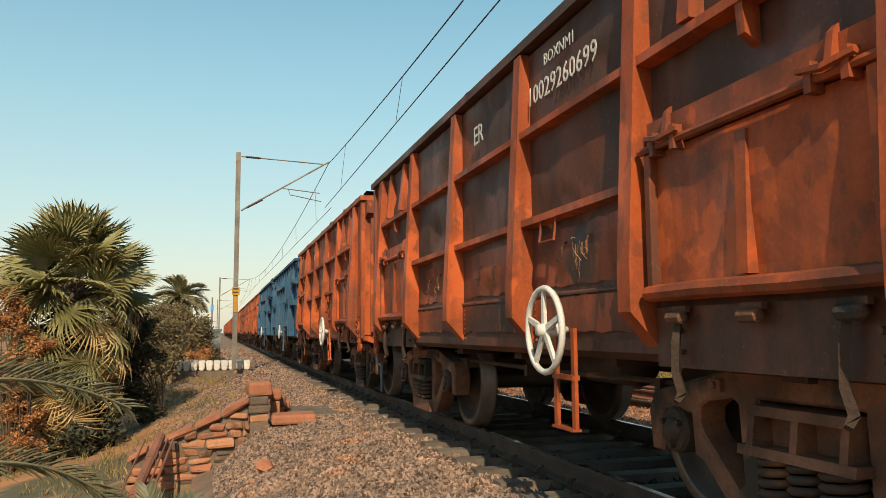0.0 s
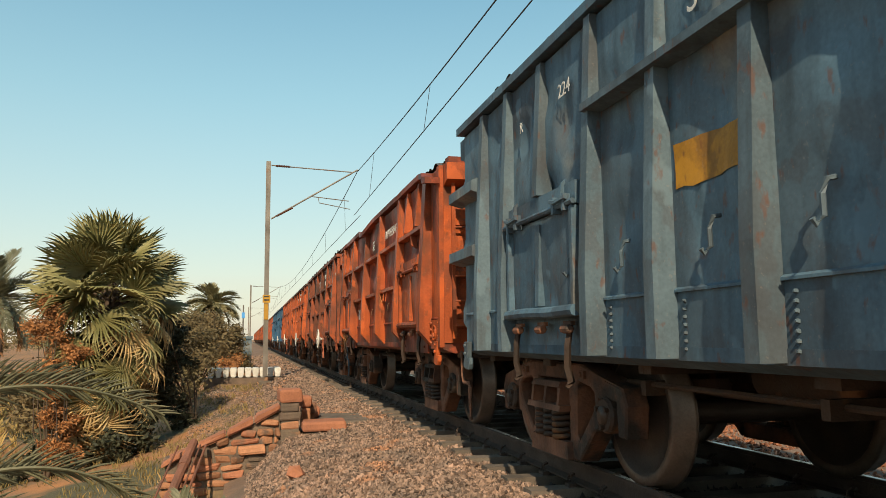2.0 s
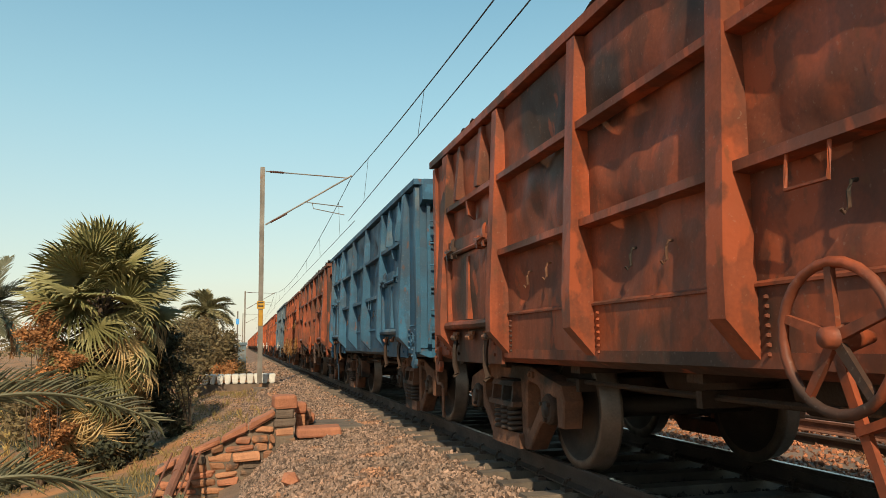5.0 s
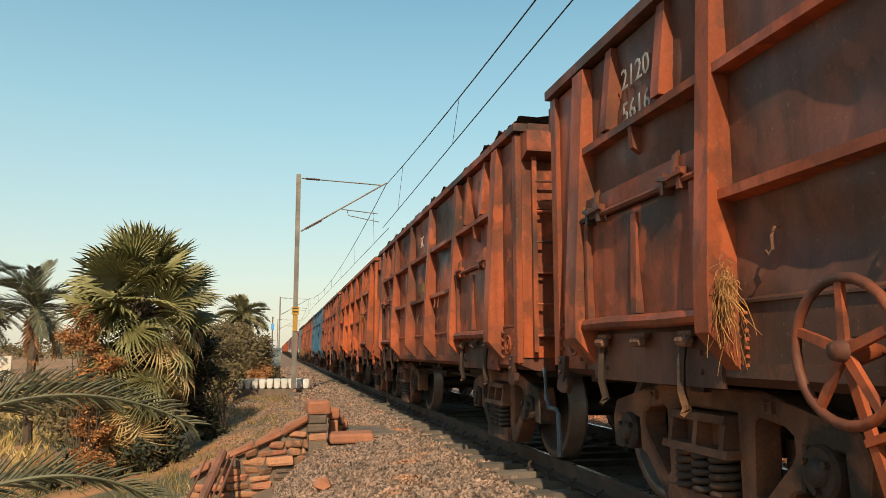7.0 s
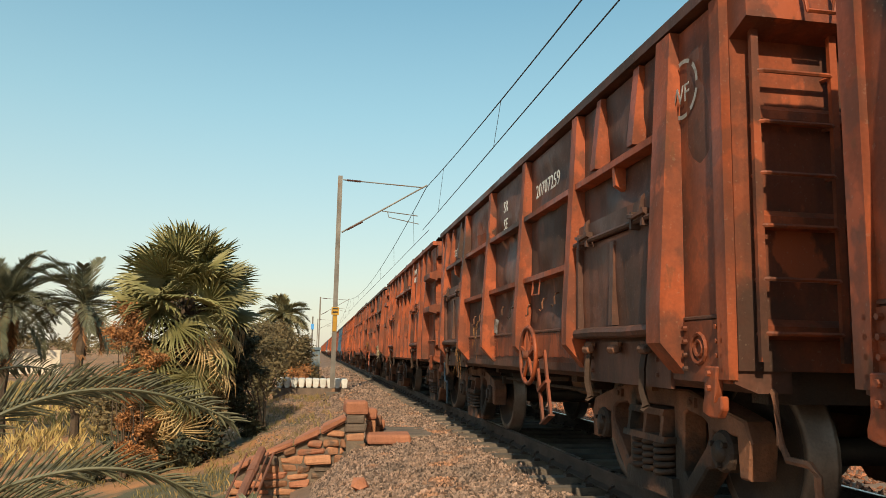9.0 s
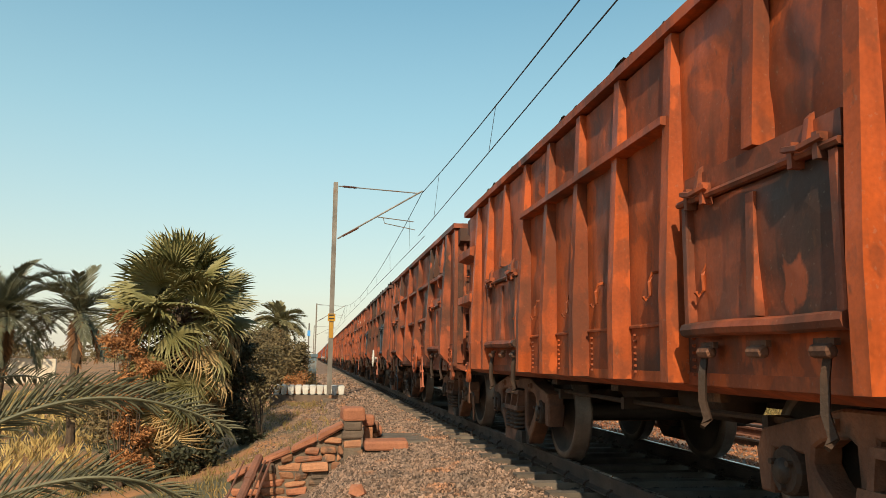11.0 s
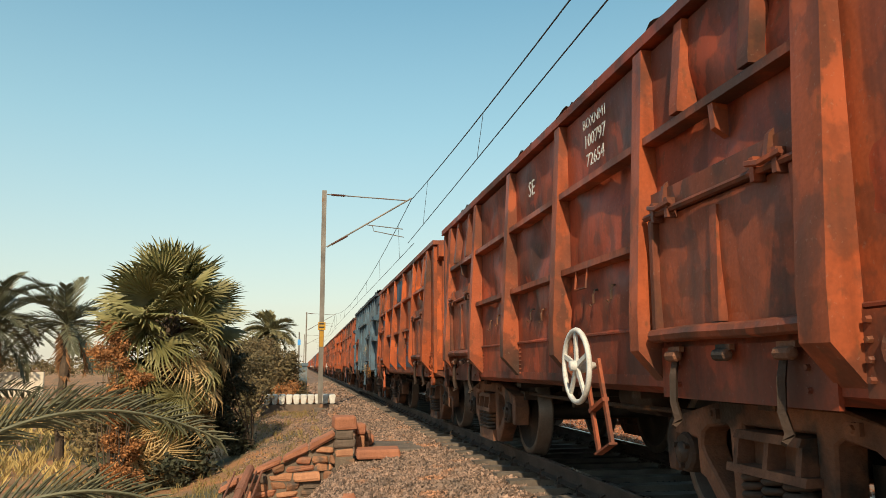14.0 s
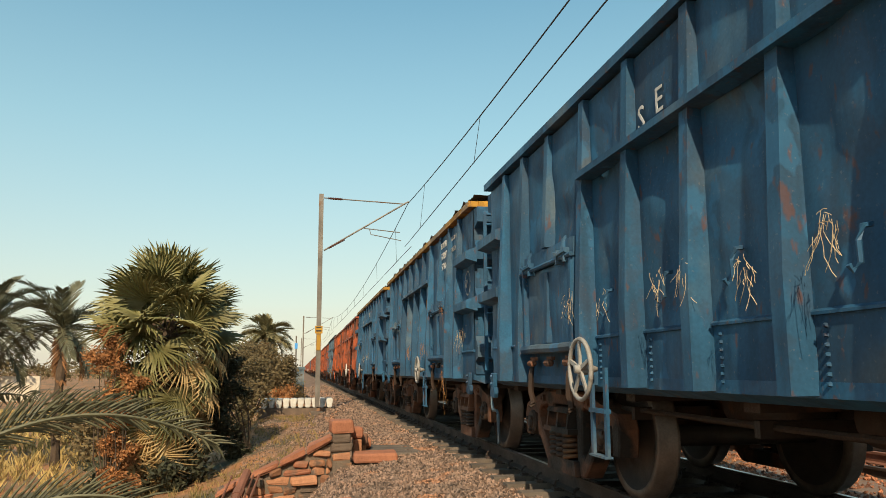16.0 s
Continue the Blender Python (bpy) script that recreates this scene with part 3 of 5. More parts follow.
def bush(clumps, mat, count, leaf, seed, label):
    """A bush with forked stems and a crown of small leaves."""
    x, y = clumps[0][0], clumps[0][1]
    z = ground_z(x, y)
    t = thing("bush", pose(x, y, z), label, "bush")
    bm = bmesh.new()
    rng = random.Random(seed)
    for cx, cy, cz, rx, ry, rz in clumps:
        for _ in range(4 if len(clumps) < 8 else 1):
            e = Vector((cx - x + rng.uniform(-.6, .6) * rx, cy - y + rng.uniform(-.6, .6) * ry, cz - z + rng.uniform(0, .8) * rz))
            tube(bm, [(0, 0, -.05), e * .4 + Vector((rng.uniform(-.2, .2), rng.uniform(-.2, .2), .1)), e], [.022, .014, .005], 5)
    part("stem", bm, M_TRUNK, t)
    crown = leaf_cloud("crown", [(a - x, b - y, c - z, d, e, f) for a, b, c, d, e, f in clumps], mat, count, leaf, seed, "", "")
    for k in ("label", "category", "kind"):
        if k in crown:
            del crown[k]
    crown.parent = t
    return t


def grass(name, count, area, height, mat, seed, label, where=lambda x, y: True):
    rng = random.Random(seed)
    verts, faces = [], []
    done = 0
    while done < count:
        x, y = rng.uniform(area[0], area[1]), rng.uniform(area[2], area[3])
        done += 1
        if noise.noise((x * .7, y * .5, seed)) < -.05 or not where(x, y):
            continue
        z = ground_z(x, y)
        for _ in range(5):
            h, a = height * rng.uniform(.4, 1.3), rng.uniform(0, 6.3)
            lx, ly = math.cos(a), math.sin(a)
            bend = rng.uniform(.1, .7) * h
            px, py = x + rng.uniform(-.06, .06), y + rng.uniform(-.06, .06)
            b = len(verts)
            verts += [(px - ly * .006, py + lx * .006, z - .01), (px + ly * .006, py - lx * .006, z - .01), (px + lx * bend * .4 + ly * .004, py + ly * bend * .4 - lx * .004, z + h * .65), (px + lx * bend, py + ly * bend, z + h)]
            faces += [(b, b + 1, b + 2), (b, b + 2, b + 3)]
    me = bpy.data.meshes.new(name)
    me.from_pydata(verts, [], faces)
    me.materials.append(mat)
    return tagged(new(name, me), label, "grass", kind="stuff")


fan_palm(-2.95, 18.0, -1.6, 4.05, "shaggy fan palm with green crown and dry hanging leaves")
date_palm(-7.1, 25.0, -1.8, 4.15, 22, 2.0, "thin date palm with upright spear leaves and drooping fronds", 3, 3, 1.0, None, .12)
date_palm(-9.4, 25.5, -1.8, 4.1, 46, 2.3, "bushy date palm with grey-green feathery fronds", 4, 6)
date_palm(-1.7, 40.0, -1.0, 3.75, 44, 1.35, "distant date palm rising above the scrub", 5, 4, 1.0, M_FARLEAF)

# the young palm that stands nearest, its fronds reaching over the slope
def bent_frond_shape(points, n, leaflet, seed, lift):
    """A feather leaf along a bent midrib through four points."""
    def build(bm):
        rng = random.Random(seed)
        p = [Vector(q) for q in points]
        pts = []
        for i in range(n + 1):
            s = i / n
            pts.append(p[0] * (1 - s) ** 3 + p[1] * 3 * s * (1 - s) ** 2 + p[2] * 3 * s * s * (1 - s) + p[3] * s ** 3)
        tube(bm, pts, [.018 * (1 - .85 * i / n) + .002 for i in range(n + 1)], 5)
        for i in range(3, n):
            s = i / n
            d = (pts[i + 1] - pts[i]).normalized()
            u = d.cross(Vector((0, 0, 1))).normalized()
            w = u.cross(d).normalized()
            u, w = u * .45 + w * .9, w * .45 - u * .9
            ln = leaflet * (.55 + .6 * math.sin(math.pi * min(1, .15 + s * .72))) * (1 - .35 * s)
            for sd in (-1, 1):
                dd = (d * (.8 + .5 * s) + u * sd * .75 + w * (lift + rng.uniform(-.42, .42))).normalized()
                blade(bm, pts[i], dd, dd.cross(w).normalized(), ln * rng.uniform(.8, 1.1), .0115, .5, .3 * rng.uniform(.2, 1.5), 2)
    return build


near_palm = thing("young_date_palm", pose(-2.6, 4.6, -1.75), "young date palm with long arching grey-green fronds", "palm tree")
bm = bmesh.new()
tube(bm, [(0, 0, -.1), (0, 0, .9), (.02, 0, 1.5)], [.24, .22, .14], 9)
part("trunk", bm, M_TRUNK, near_palm)
FRONDS = [((.05, 0, 1.55), (.6, .3, 2.6), (1.4, .35, 2.75), (2.12, .4, 2.36)),
          ((.05, 0, 1.5), (.7, .2, 2.05), (1.5, .3, 2.35), (2.02, .35, 1.85)),
          ((.05, .05, 1.5), (.4, .5, 2.35), (.9, .9, 2.75), (1.5, 1.3, 2.55)),
          ((.05, -.05, 1.5), (.5, 0, 1.95), (1.1, 0, 2.15), (1.7, .1, 1.75)),
          ((.0, .1, 1.5), (.1, .6, 2.4), (.3, 1.2, 2.8), (.6, 1.9, 2.6)),
          ((.05, 0, 1.45), (.5, .4, 1.8), (1.1, .7, 1.95), (1.6, .9, 1.5)),
          ((-.05, .1, 1.5), (-.2, .5, 2.5), (-.4, 1.0, 2.9), (-.7, 1.6, 2.6)),
          ((-.1, 0, 1.5), (-.6, .1, 2.4), (-1.3, .1, 2.6), (-2.0, .1, 2.2)),
          ((0, -.1, 1.5), (.1, -.6, 2.3), (.2, -1.2, 2.4), (.2, -1.9, 2.0)),
          ((-.1, -.1, 1.5), (-.5, -.5, 2.3), (-1.0, -1.0, 2.5), (-1.5, -1.5, 2.1))]
for i, pts in enumerate(FRONDS):
    shared(("bent_frond", i), "frond", M_DATE, near_palm, bent_frond_shape(pts, 76, .27, i, .3))
for i, (az, el) in enumerate(((-60, 20), (-85, 5), (-110, 25), (-40, 35))):
    shared(("fandry", i), "leaf", M_LEAFDRY, near_palm, fan_leaf_shape(40 + i, 1.9, 22, .72, .85, .3), "withered straw-coloured leaf", aim((.35, 0, 1.1), az, el))

seedling = thing("palm_seedling", pose(-.5, 9.3, -1.62), "small upright palm seedling below the masonry", "palm")
for i, (az, el) in enumerate(((20, 72), (-60, 62), (95, 60), (-130, 68), (170, 75), (-20, 58))):
    shared(("seedfrond", i % 2), "frond", M_DATE, seedling, frond_shape(1.05, 34, .7, .3, 60 + i % 2), m=aim((0, 0, .05), az, el))

# scrub
rc = random.Random(77)
rust = [(-3.8 + rc.gauss(0, .16), 16.9 + rc.gauss(0, .15), -1.2 + 2.9 * k / 15 + rc.gauss(0, .1), rc.uniform(.2, .4), rc.uniform(.18, .34), rc.uniform(.18, .36)) for k in range(16)]
bush(rust, M_RUSTLEAF, 1200, .036, 21, "dead rust-orange creeper bush beside the fan palm")
# added leaf mass, its dark colour standing in for shade beside the palm
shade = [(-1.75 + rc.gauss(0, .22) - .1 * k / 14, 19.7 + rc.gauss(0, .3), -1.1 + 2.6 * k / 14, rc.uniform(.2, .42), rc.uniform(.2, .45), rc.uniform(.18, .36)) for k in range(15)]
bush(shade, M_SHADELEAF, 560, .055, 22, "added dark leaf mass standing in for shade beside the palm")
bush([(-1.75, 25.0, .2, .9, 1.2, 1.1), (-1.5, 27.0, .7, .8, 1.0, .9), (-2.3, 26.0, 1.3, 1.0, 1.0, .9)], M_SHRUB, 2800, .06, 23, "broad brown-green scrub bush in dry grass")
bush([(-2.2, 38.0, 1.7, .9, 1.2, .9), (-1.1, 39.0, 1.3, .8, 1.2, 1.0), (-2.6, 35.0, .9, 1.4, 1.6, 1.5), (-1.5, 36.5, 1.0, 1.2, 1.6, 1.3), (-.75, 38.0, .5, .8, 1.5, 1.2), (-3.6, 37.0, 1.2, 1.6, 2, 1.6)], M_SHRUB, 4200, .075, 24, "sprawling brown-green thorn bush")
bush([(-.9, 32.0, -.1, .45, .6, .45), (-.5, 34.0, .0, .4, .6, .5)], M_RUSTLEAF, 1100, .05, 27, "low rust-brown bush behind the white blocks")
bush([(-4.8, 22.0, -.7, 1.3, 1.2, .8), (-6.0, 24.0, -.6, 1.4, 1.2, .9)], M_SHRUB, 2200, .07, 25, "low olive scrub bush")
# added leaves that paint the dark hollow under the palm's skirt
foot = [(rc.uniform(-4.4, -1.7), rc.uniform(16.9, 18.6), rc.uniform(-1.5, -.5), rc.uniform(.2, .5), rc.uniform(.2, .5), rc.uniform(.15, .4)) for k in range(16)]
bush(foot, M_SHADELEAF, 420, .07, 26, "added dark leaf mass standing in for shade at the palm's foot")
far = []
rf = random.Random(8)
for k in range(60):
    y = rf.uniform(55, 260)
    far.append((rf.uniform(-95, -3 - y * .01), y, .6 + rf.uniform(-.8, 1.2), rf.uniform(2, 5), rf.uniform(2, 5), rf.uniform(1.2, 2.6)))
leaf_cloud("far_scrub", far, M_SHRUB, 500, .3, 31, "hazy distant belt of scrub and trees", "trees")
far = [(rf.uniform(14, 40), rf.uniform(-10, 160), .3 + rf.uniform(-.4, .8), rf.uniform(2, 4), rf.uniform(2, 5), rf.uniform(1, 2)) for k in range(26)]
leaf_cloud("far_scrub", far, M_SHRUB, 500, .25, 32, "scrub beyond the track", "trees")
grass("dry_grass", 2200, (-6, .4, 9, 28), .13, M_GRASS, 41, "sparse dry yellow grass on the embankment slope", lambda x, y: x < .1 - .05 * (y - 12) or y > 16)
grass("dry_grass", 9000, (-30, -5, 20, 60), .42, M_FIELD, 42, "tall dry yellow field grass")
grass("dry_grass", 5000, (10.6, 18, 0, 26), .3, M_GRASS, 43, "yellow-green grass beyond the track")

# ---- masonry of the culvert ----
culvert = thing("culvert_parapet", pose(0, 0, 0), "broken red masonry culvert parapet with a stepped pillar", "masonry wall")
rb = random.Random(5)


def stone_block(name, x0, x1, y0, y1, z0, z1, mat, seed, jag=.012, round_=.02):
    bm = bmesh.new()
    box(bm, x0, x1, y0, y1, z0, z1)
    bmesh.ops.bevel(bm, geom=bm.edges[:], offset=min(round_, (z1 - z0) * .3), segments=2, affect="EDGES", profile=.5)
    for v in bm.verts:
        v.co += Vector((noise.noise(v.co * 7 + Vector((seed, 0, 0))), noise.noise(v.co * 7 + Vector((0, seed, 0))), noise.noise(v.co * 7 + Vector((0, 0, seed))))) * jag
    return part(name, bm, mat, culvert, smooth=False)


# pillar: courses of dark stone with a red cap
z = -1.54
for i in range(12):
    h = .135
    stone_block("stone", .49 + .02 * math.sin(i * 2.3), .80 + .02 * math.cos(i * 3.1), 12.15 + .02 * math.sin(i), 12.50, z + .012, z + h, M_BRICK if i < 6 or i % 4 == 1 else M_DARKBRICK, i * 3.3, .03, .03)
    z += h
bm = bmesh.new()
box(bm, .51, .78, 12.17, 12.48, -1.6, .1)
part("core", bm, M_MORTAR, culvert)
stone_block("cap_stone", .465, .835, 12.12, 12.53, .085, .3, M_COPING, 30, .03, .05)
# wing wall: courses stepping down towards the left
top = lambda x: .0 + (x - .5) * .46
row_z, r = -1.75, 0
while row_z < 0:
    h = rb.uniform(.095, .135)
    x = -1.15 + rb.uniform(-.1, .1)
    while x < .48:
        wd = min(rb.uniform(.2, .46), .49 - x)
        if wd > .05 and row_z + h < top(x + wd * .5) + .02:
            stone_block("stone", x + .012, x + wd - .012, 12.21 + rb.uniform(-.05, .04), 12.5, row_z + .012, row_z + h, rb.choice((M_BRICK, M_BRICK, M_BRICK, M_BRICK, M_COPING, M_DARKBRICK)), rb.random() * 50, .055, .045)
        x += wd
    row_z += h
bm = bmesh.new()
prism(bm, [(-1.15, -1.8), (.5, -1.8), (.5, -.05), (-1.15, -.8)], "y", 12.26, 12.48)
part("core", bm, M_MORTAR, culvert)
for a, b in ((-1.2, -.72), (-.70, -.30), (-.28, .1), (.12, .5)):
    bm = bmesh.new()
    prism(bm, [(a, top(a) - .02), (b, top(b) - .02), (b, top(b) + .08), (a, top(a) + .09)], "y", 12.16, 12.56)
    bmesh.ops.bevel(bm, geom=bm.edges[:], offset=.025, segments=2, affect="EDGES")
    for v in bm.verts:
        v.co += Vector((0, noise.noise(v.co * 6), noise.noise(v.co * 5 + Vector((9, 0, 0))))) * .05
    part("coping_stone", bm, M_COPING, culvert)
# parapet running back, its coping and the front slab
for i, (x0, y0, zz) in enumerate(((.84, 12.55, .16), (.93, 12.85, .04), (1.02, 13.15, -.06))):
    stone_block("coping_stone", x0 - .03, x0 + .17, y0, y0 + .32, zz - .18, zz, M_COPING, 60 + i, .02, .05)
    stone_block("stone", x0, x0 + .15, y0 + .02, y0 + .3, zz - .5, zz - .185, M_BRICK, 70 + i, .02)
stone_block("slab", .82, 1.50, 12.0, 12.5, -.34, -.19, M_COPING, 80, .02, .04)
stone_block("stone", .86, 1.46, 12.04, 12.46, -.6, -.345, M_DARKBRICK, 81, .02)
stone_block("concrete_top", .98, 1.95, 12.5, 13.9, -.5, -.24, M_CONCRETE, 82, .02, .03)
# loose stone on the ballast
bm = bmesh.new()
bmesh.ops.create_icosphere(bm, subdivisions=1, radius=.12)
for v in bm.verts:
    v.co = Vector((v.co.x * 1.1, v.co.y * .8, v.co.z * .75)) + Vector((noise.noise(v.co * 9),) * 3) * .03
tagged(part("stone_block", bm, M_COPING, None, m=pose(.55, 8.9, -.42, 10, 20, 30)), "angular orange stone lying on the ballast", "stone")

# leaning rusty pipes beside the wing wall
pipes = thing("pipe_railing", pose(-.74, 12.0, -.42), "leaning rusty pipe with thin rods beside it", "railing")
bm = bmesh.new()
tube(bm, [(0, 0, 0), (-.16, -.9, -.42), (-.42, -2.4, -1.15)], .065, 9)
tube(bm, [(-.07, -.4, -.19), (-.10, -.55, -.26)], .08, 9)
tube(bm, [(-.2, -1.15, -.53), (-.23, -1.3, -.61)], .08, 9)
part("pipe", bm, M_PIPE, pipes)
for dx, r_ in ((.09, .014), (.17, .02), (-.22, .016)):
    bm = bmesh.new()
    tube(bm, [(dx, .05, -.05), (dx - .16, -.9, -.5), (dx - .40, -2.3, -1.2)], r_, 6)
    part("rod", bm, M_PIPE, pipes, "thin weathered rod")

# ---- overhead line ----
def channel_mast(x, y, z0, z1, tip_x, first):
    t = thing("catenary_mast", pose(x, y, z0), "galvanised steel electrification mast with a cantilever bracket", "mast", "overhead line masts")
    h = z1 - z0
    bm = bmesh.new()
    prism(bm, [(-.08, -.13), (.08, -.13), (.08, -.115), (.01, -.115), (.01, .115), (.08, .115), (.08, .13), (-.08, .13), (-.08, .115), (-.01, .115), (-.01, -.115), (-.08, -.115)], "z", 0, h)
    part("post", bm, M_MAST, t)
    bm = bmesh.new()
    box(bm, -.2, .2, -.25, .25, -1.2, -.16)
    part("foundation", bm, M_CONCRETE, t, "rough concrete foundation")
    dx = tip_x - x
    bm = bmesh.new()
    tube(bm, [(.1, 0, h - .12), (dx, 0, h - .25)], .022, 7)
    part("stay_tube", bm, M_MAST, t)
    bm = bmesh.new()
    tube(bm, [(.12, 0, h - 2.05), (dx + .12, 0, h - .15)], .03, 7)
    part("bracket_tube", bm, M_MAST, t)
    for p0, p1 in (((.25, 0, h - .13), (.75, 0, h - .15)), ((.3, 0, h - 1.95), (.85, 0, h - 1.63))):
        bm = bmesh.new()
        a, b = Vector(p0), Vector(p1)
        tube(bm, [a.lerp(b, i / 16) for i in range(17)], [.028 if i % 2 else .048 for i in range(17)], 8)
        part("insulator", bm, M_INSUL, t, "ribbed brown insulator")
    bm = bmesh.new()
    tube(bm, [(1.55, 0, h - 1.2), (dx - .2, 0, h - 1.32)], .018, 6)
    tube(bm, [(1.75, 0, h - 1.22), (1.8, 0, h - 1.42), (dx - .15, 0, h - 1.62)], .016, 6)
    part("register_arm", bm, M_MAST, t)
    if first:
        bm = bmesh.new()
        box(bm, -.13, .13, -.16, -.15, 2.33 - z0, 2.6 - z0)
        plate = part("plate", bm, M_SIGN_Y, t, "square yellow plate")
        bm = bmesh.new()
        for zz in (2.40, 2.52):
            box(bm, -.09, .09, -.164, -.16, zz - z0, zz - z0 + .05)
        part("mark", bm, M_SIGN_K, plate, "black bars")
        bm = bmesh.new()
        box(bm, -.07, .07, -.15, -.14, 1.75 - z0, 2.3 - z0)
        part("plate", bm, M_SIGN_Y, t, "long yellow plate")
    return t


channel_mast(.59, 27.5, -.2, 7.35, 3.65, True)
channel_mast(.2, 90.0, -.3, 7.25, 3.4, False)
channel_mast(.0, 152.0, -.3, 7.25, 3.6, False)
channel_mast(.59, -36.0, -.3, 7.3, 3.6, False)
SUPPORTS = [(-36.0, 3.3), (27.5, 3.75), (90.0, 3.5), (152.0, 3.65), (214.0, 3.6)]
line = thing("overhead_line", pose(0, 0, 0), "catenary wire and contact wire hung over the track", "overhead wires")
for (y0, xa), (y1, xb) in zip(SUPPORTS, SUPPORTS[1:]):
    sag = lambda s: 1.3 * (1 - (2 * s - 1) ** 2)
    bm = bmesh.new()
    tube(bm, [(xa + (xb - xa) * s, y0 + (y1 - y0) * s, 7.12 - .85 * sag(s)) for s in (i / 24 for i in range(25))], .014, 5)
    part("messenger_wire", bm, M_WIRE, line)
    bm = bmesh.new()
    tube(bm, [(xa + .12 + (xb - xa - .22) * s, y0 + (y1 - y0) * s, 5.52) for s in (i / 6 for i in range(7))], .012, 5)
    part("contact_wire", bm, M_WIRE, line)
    for s in (.06, .185, .31, .435, .56, .685, .81, .935):
        bm = bmesh.new()
        xx = xa + (xb - xa) * s
        tube(bm, [(xx, y0 + (y1 - y0) * s, 7.12 - .85 * sag(s)), (xa + .12 + (xb - xa - .22) * s, y0 + (y1 - y0) * s + .4, 5.52)], .006, 4)
        part("dropper", bm, M_WIRE, line)

# ---- small things along the line ----
for i in range(10):
    bm = bmesh.new()
    x = -1.36 + i * .255
    prism(bm, [(x + .03, -.27), (x + .19, -.27), (x + .235, .06), (x - .01, .06)], "y", 28.4, 29.4)
    bmesh.ops.bevel(bm, geom=bm.edges[:], offset=.025, segments=2, affect="EDGES")
    tagged(part("concrete_block", bm, PAINT["white"], None), "whitewashed tapered concrete block in a row", "concrete block", "row of white blocks")
bm = bmesh.new()
prism(bm, [(-1.46, -.7), (1.2, -.6), (1.2, -.275), (-1.46, -.275)], "y", 28.38, 29.42)
tagged(part("block_plinth", bm, M_DARKBRICK, None), "low dark plinth under the white blocks", "plinth")
bm = bmesh.new()
box(bm, -.32, .2, 44.8, 45.3, -.6, 1.1)
box(bm, -.38, .26, 44.74, 45.36, 1.1, 1.26)
tagged(part("cabinet", bm, PAINT["grey"], None), "grey trackside relay cabinet with pale top", "cabinet")
sig = thing("signal_post", pose(-.45, 70, -.3), "slim signal post with a bright blue board", "signal")
bm = bmesh.new()
tube(bm, [(0, 0, 0), (0, 0, 4.4)], .06, 8)
part("post", bm, M_MAST, sig)
bm = bmesh.new()
box(bm, -.13, .13, -.1, -.06, 3.25, 3.75)
part("board", bm, M_SIGN_B, sig, "blue board")
bm = bmesh.new()
box(bm, -46, -26, 85, 85.3, -1.9, .6)
tagged(part("compound_wall", bm, M_PLASTER, None), "long pale plastered compound wall", "wall")
for rail_x in (8.1, 9.78):
    bm = bmesh.new()
    rail_mesh(bm, rail_x, -8, 60, -.12)
    tagged(part("siding_rail", bm, M_PIPE, None), "rusty rail of the next line in reddish ballast", "rail", "rails of the next line")


# ---- wagons ----
def helix(bm, x, y, z0, z1, rad, turns, r):
    n = int(turns * 10)
    tube(bm, [(x + rad * math.cos(2 * math.pi * i / 10), y + rad * math.sin(2 * math.pi * i / 10), z0 + (z1 - z0) * i / n) for i in range(n + 1)], r, 5)


def side_frame_shape(bm):
    """Cast frame of a bogie: an outline with three windows, pushed to its thickness, with the bolster's end."""
    outer = [(-1.30, .58), (-1.24, .70), (-.95, .76), (-.55, .85), (.55, .85), (.95, .76), (1.24, .70), (1.30, .58), (1.27, .36), (1.16, .36), (1.14, .60),
             (.87, .60), (.85, .38), (.78, .36), (.50, .10), (-.50, .10), (-.78, .36), (-.85, .38), (-.87, .60), (-1.14, .60), (-1.16, .36), (-1.27, .36)]
    left = [(-.79, .64), (-.72, .68), (-.52, .71), (-.47, .68), (-.45, .30), (-.50, .26), (-.76, .50), (-.80, .56)]
    loops = [outer, left, [(-y, z) for y, z in left], [(-.32, .72), (.32, .72), (.33, .22), (-.33, .22)]]
    edges = []
    for lp in loops:
        vs = [bm.verts.new((-.09, y, z)) for y, z in lp]
        edges += [bm.edges.new((vs[i], vs[(i + 1) % len(vs)])) for i in range(len(vs))]
    made = bmesh.ops.triangle_fill(bm, use_beauty=True, use_dissolve=False, edges=edges)
    faces = [g for g in made["geom"] if isinstance(g, bmesh.types.BMFace)]
    ext = bmesh.ops.extrude_face_region(bm, geom=faces)
    for g in ext["geom"]:
        if isinstance(g, bmesh.types.BMVert):
            g.co.x = .09
    rim = [e for e in bm.edges if len(e.link_faces) == 2 and e.calc_face_angle(0) > .6]
    bmesh.ops.bevel(bm, geom=rim, offset=.014, segments=1, affect="EDGES")
    prism(bm, [(-.40, .10), (.40, .10), (.38, .235), (-.38, .235)], "x", -.14, .12)                 # spring seat
    box(bm, -.06, .06, -.31, .31, .47, .70)                                                          # bolster end with two pockets
    prism(bm, [(-.17, .655), (-.06, .655), (-.06, .70), (-.15, .70)], "y", -.30, .30)
    prism(bm, [(-.19, .47), (-.06, .47), (-.06, .515), (-.18, .515)], "y", -.36, .36)
    for y in (-.285, 0, .285):
        prism(bm, [(-.175, .515), (-.06, .515), (-.06, .655), (-.155, .655)], "y", y - .022, y + .022)
    for e in (-1, 1):                                                                               # brake hanger lugs
        box(bm, -.115, -.08, e * .62 - .05, e * .62 + .05, .74, .80)
        lathe(bm, [(-.13, .02), (-.09, .026)], "x", (0, e * .62, .77), 6)


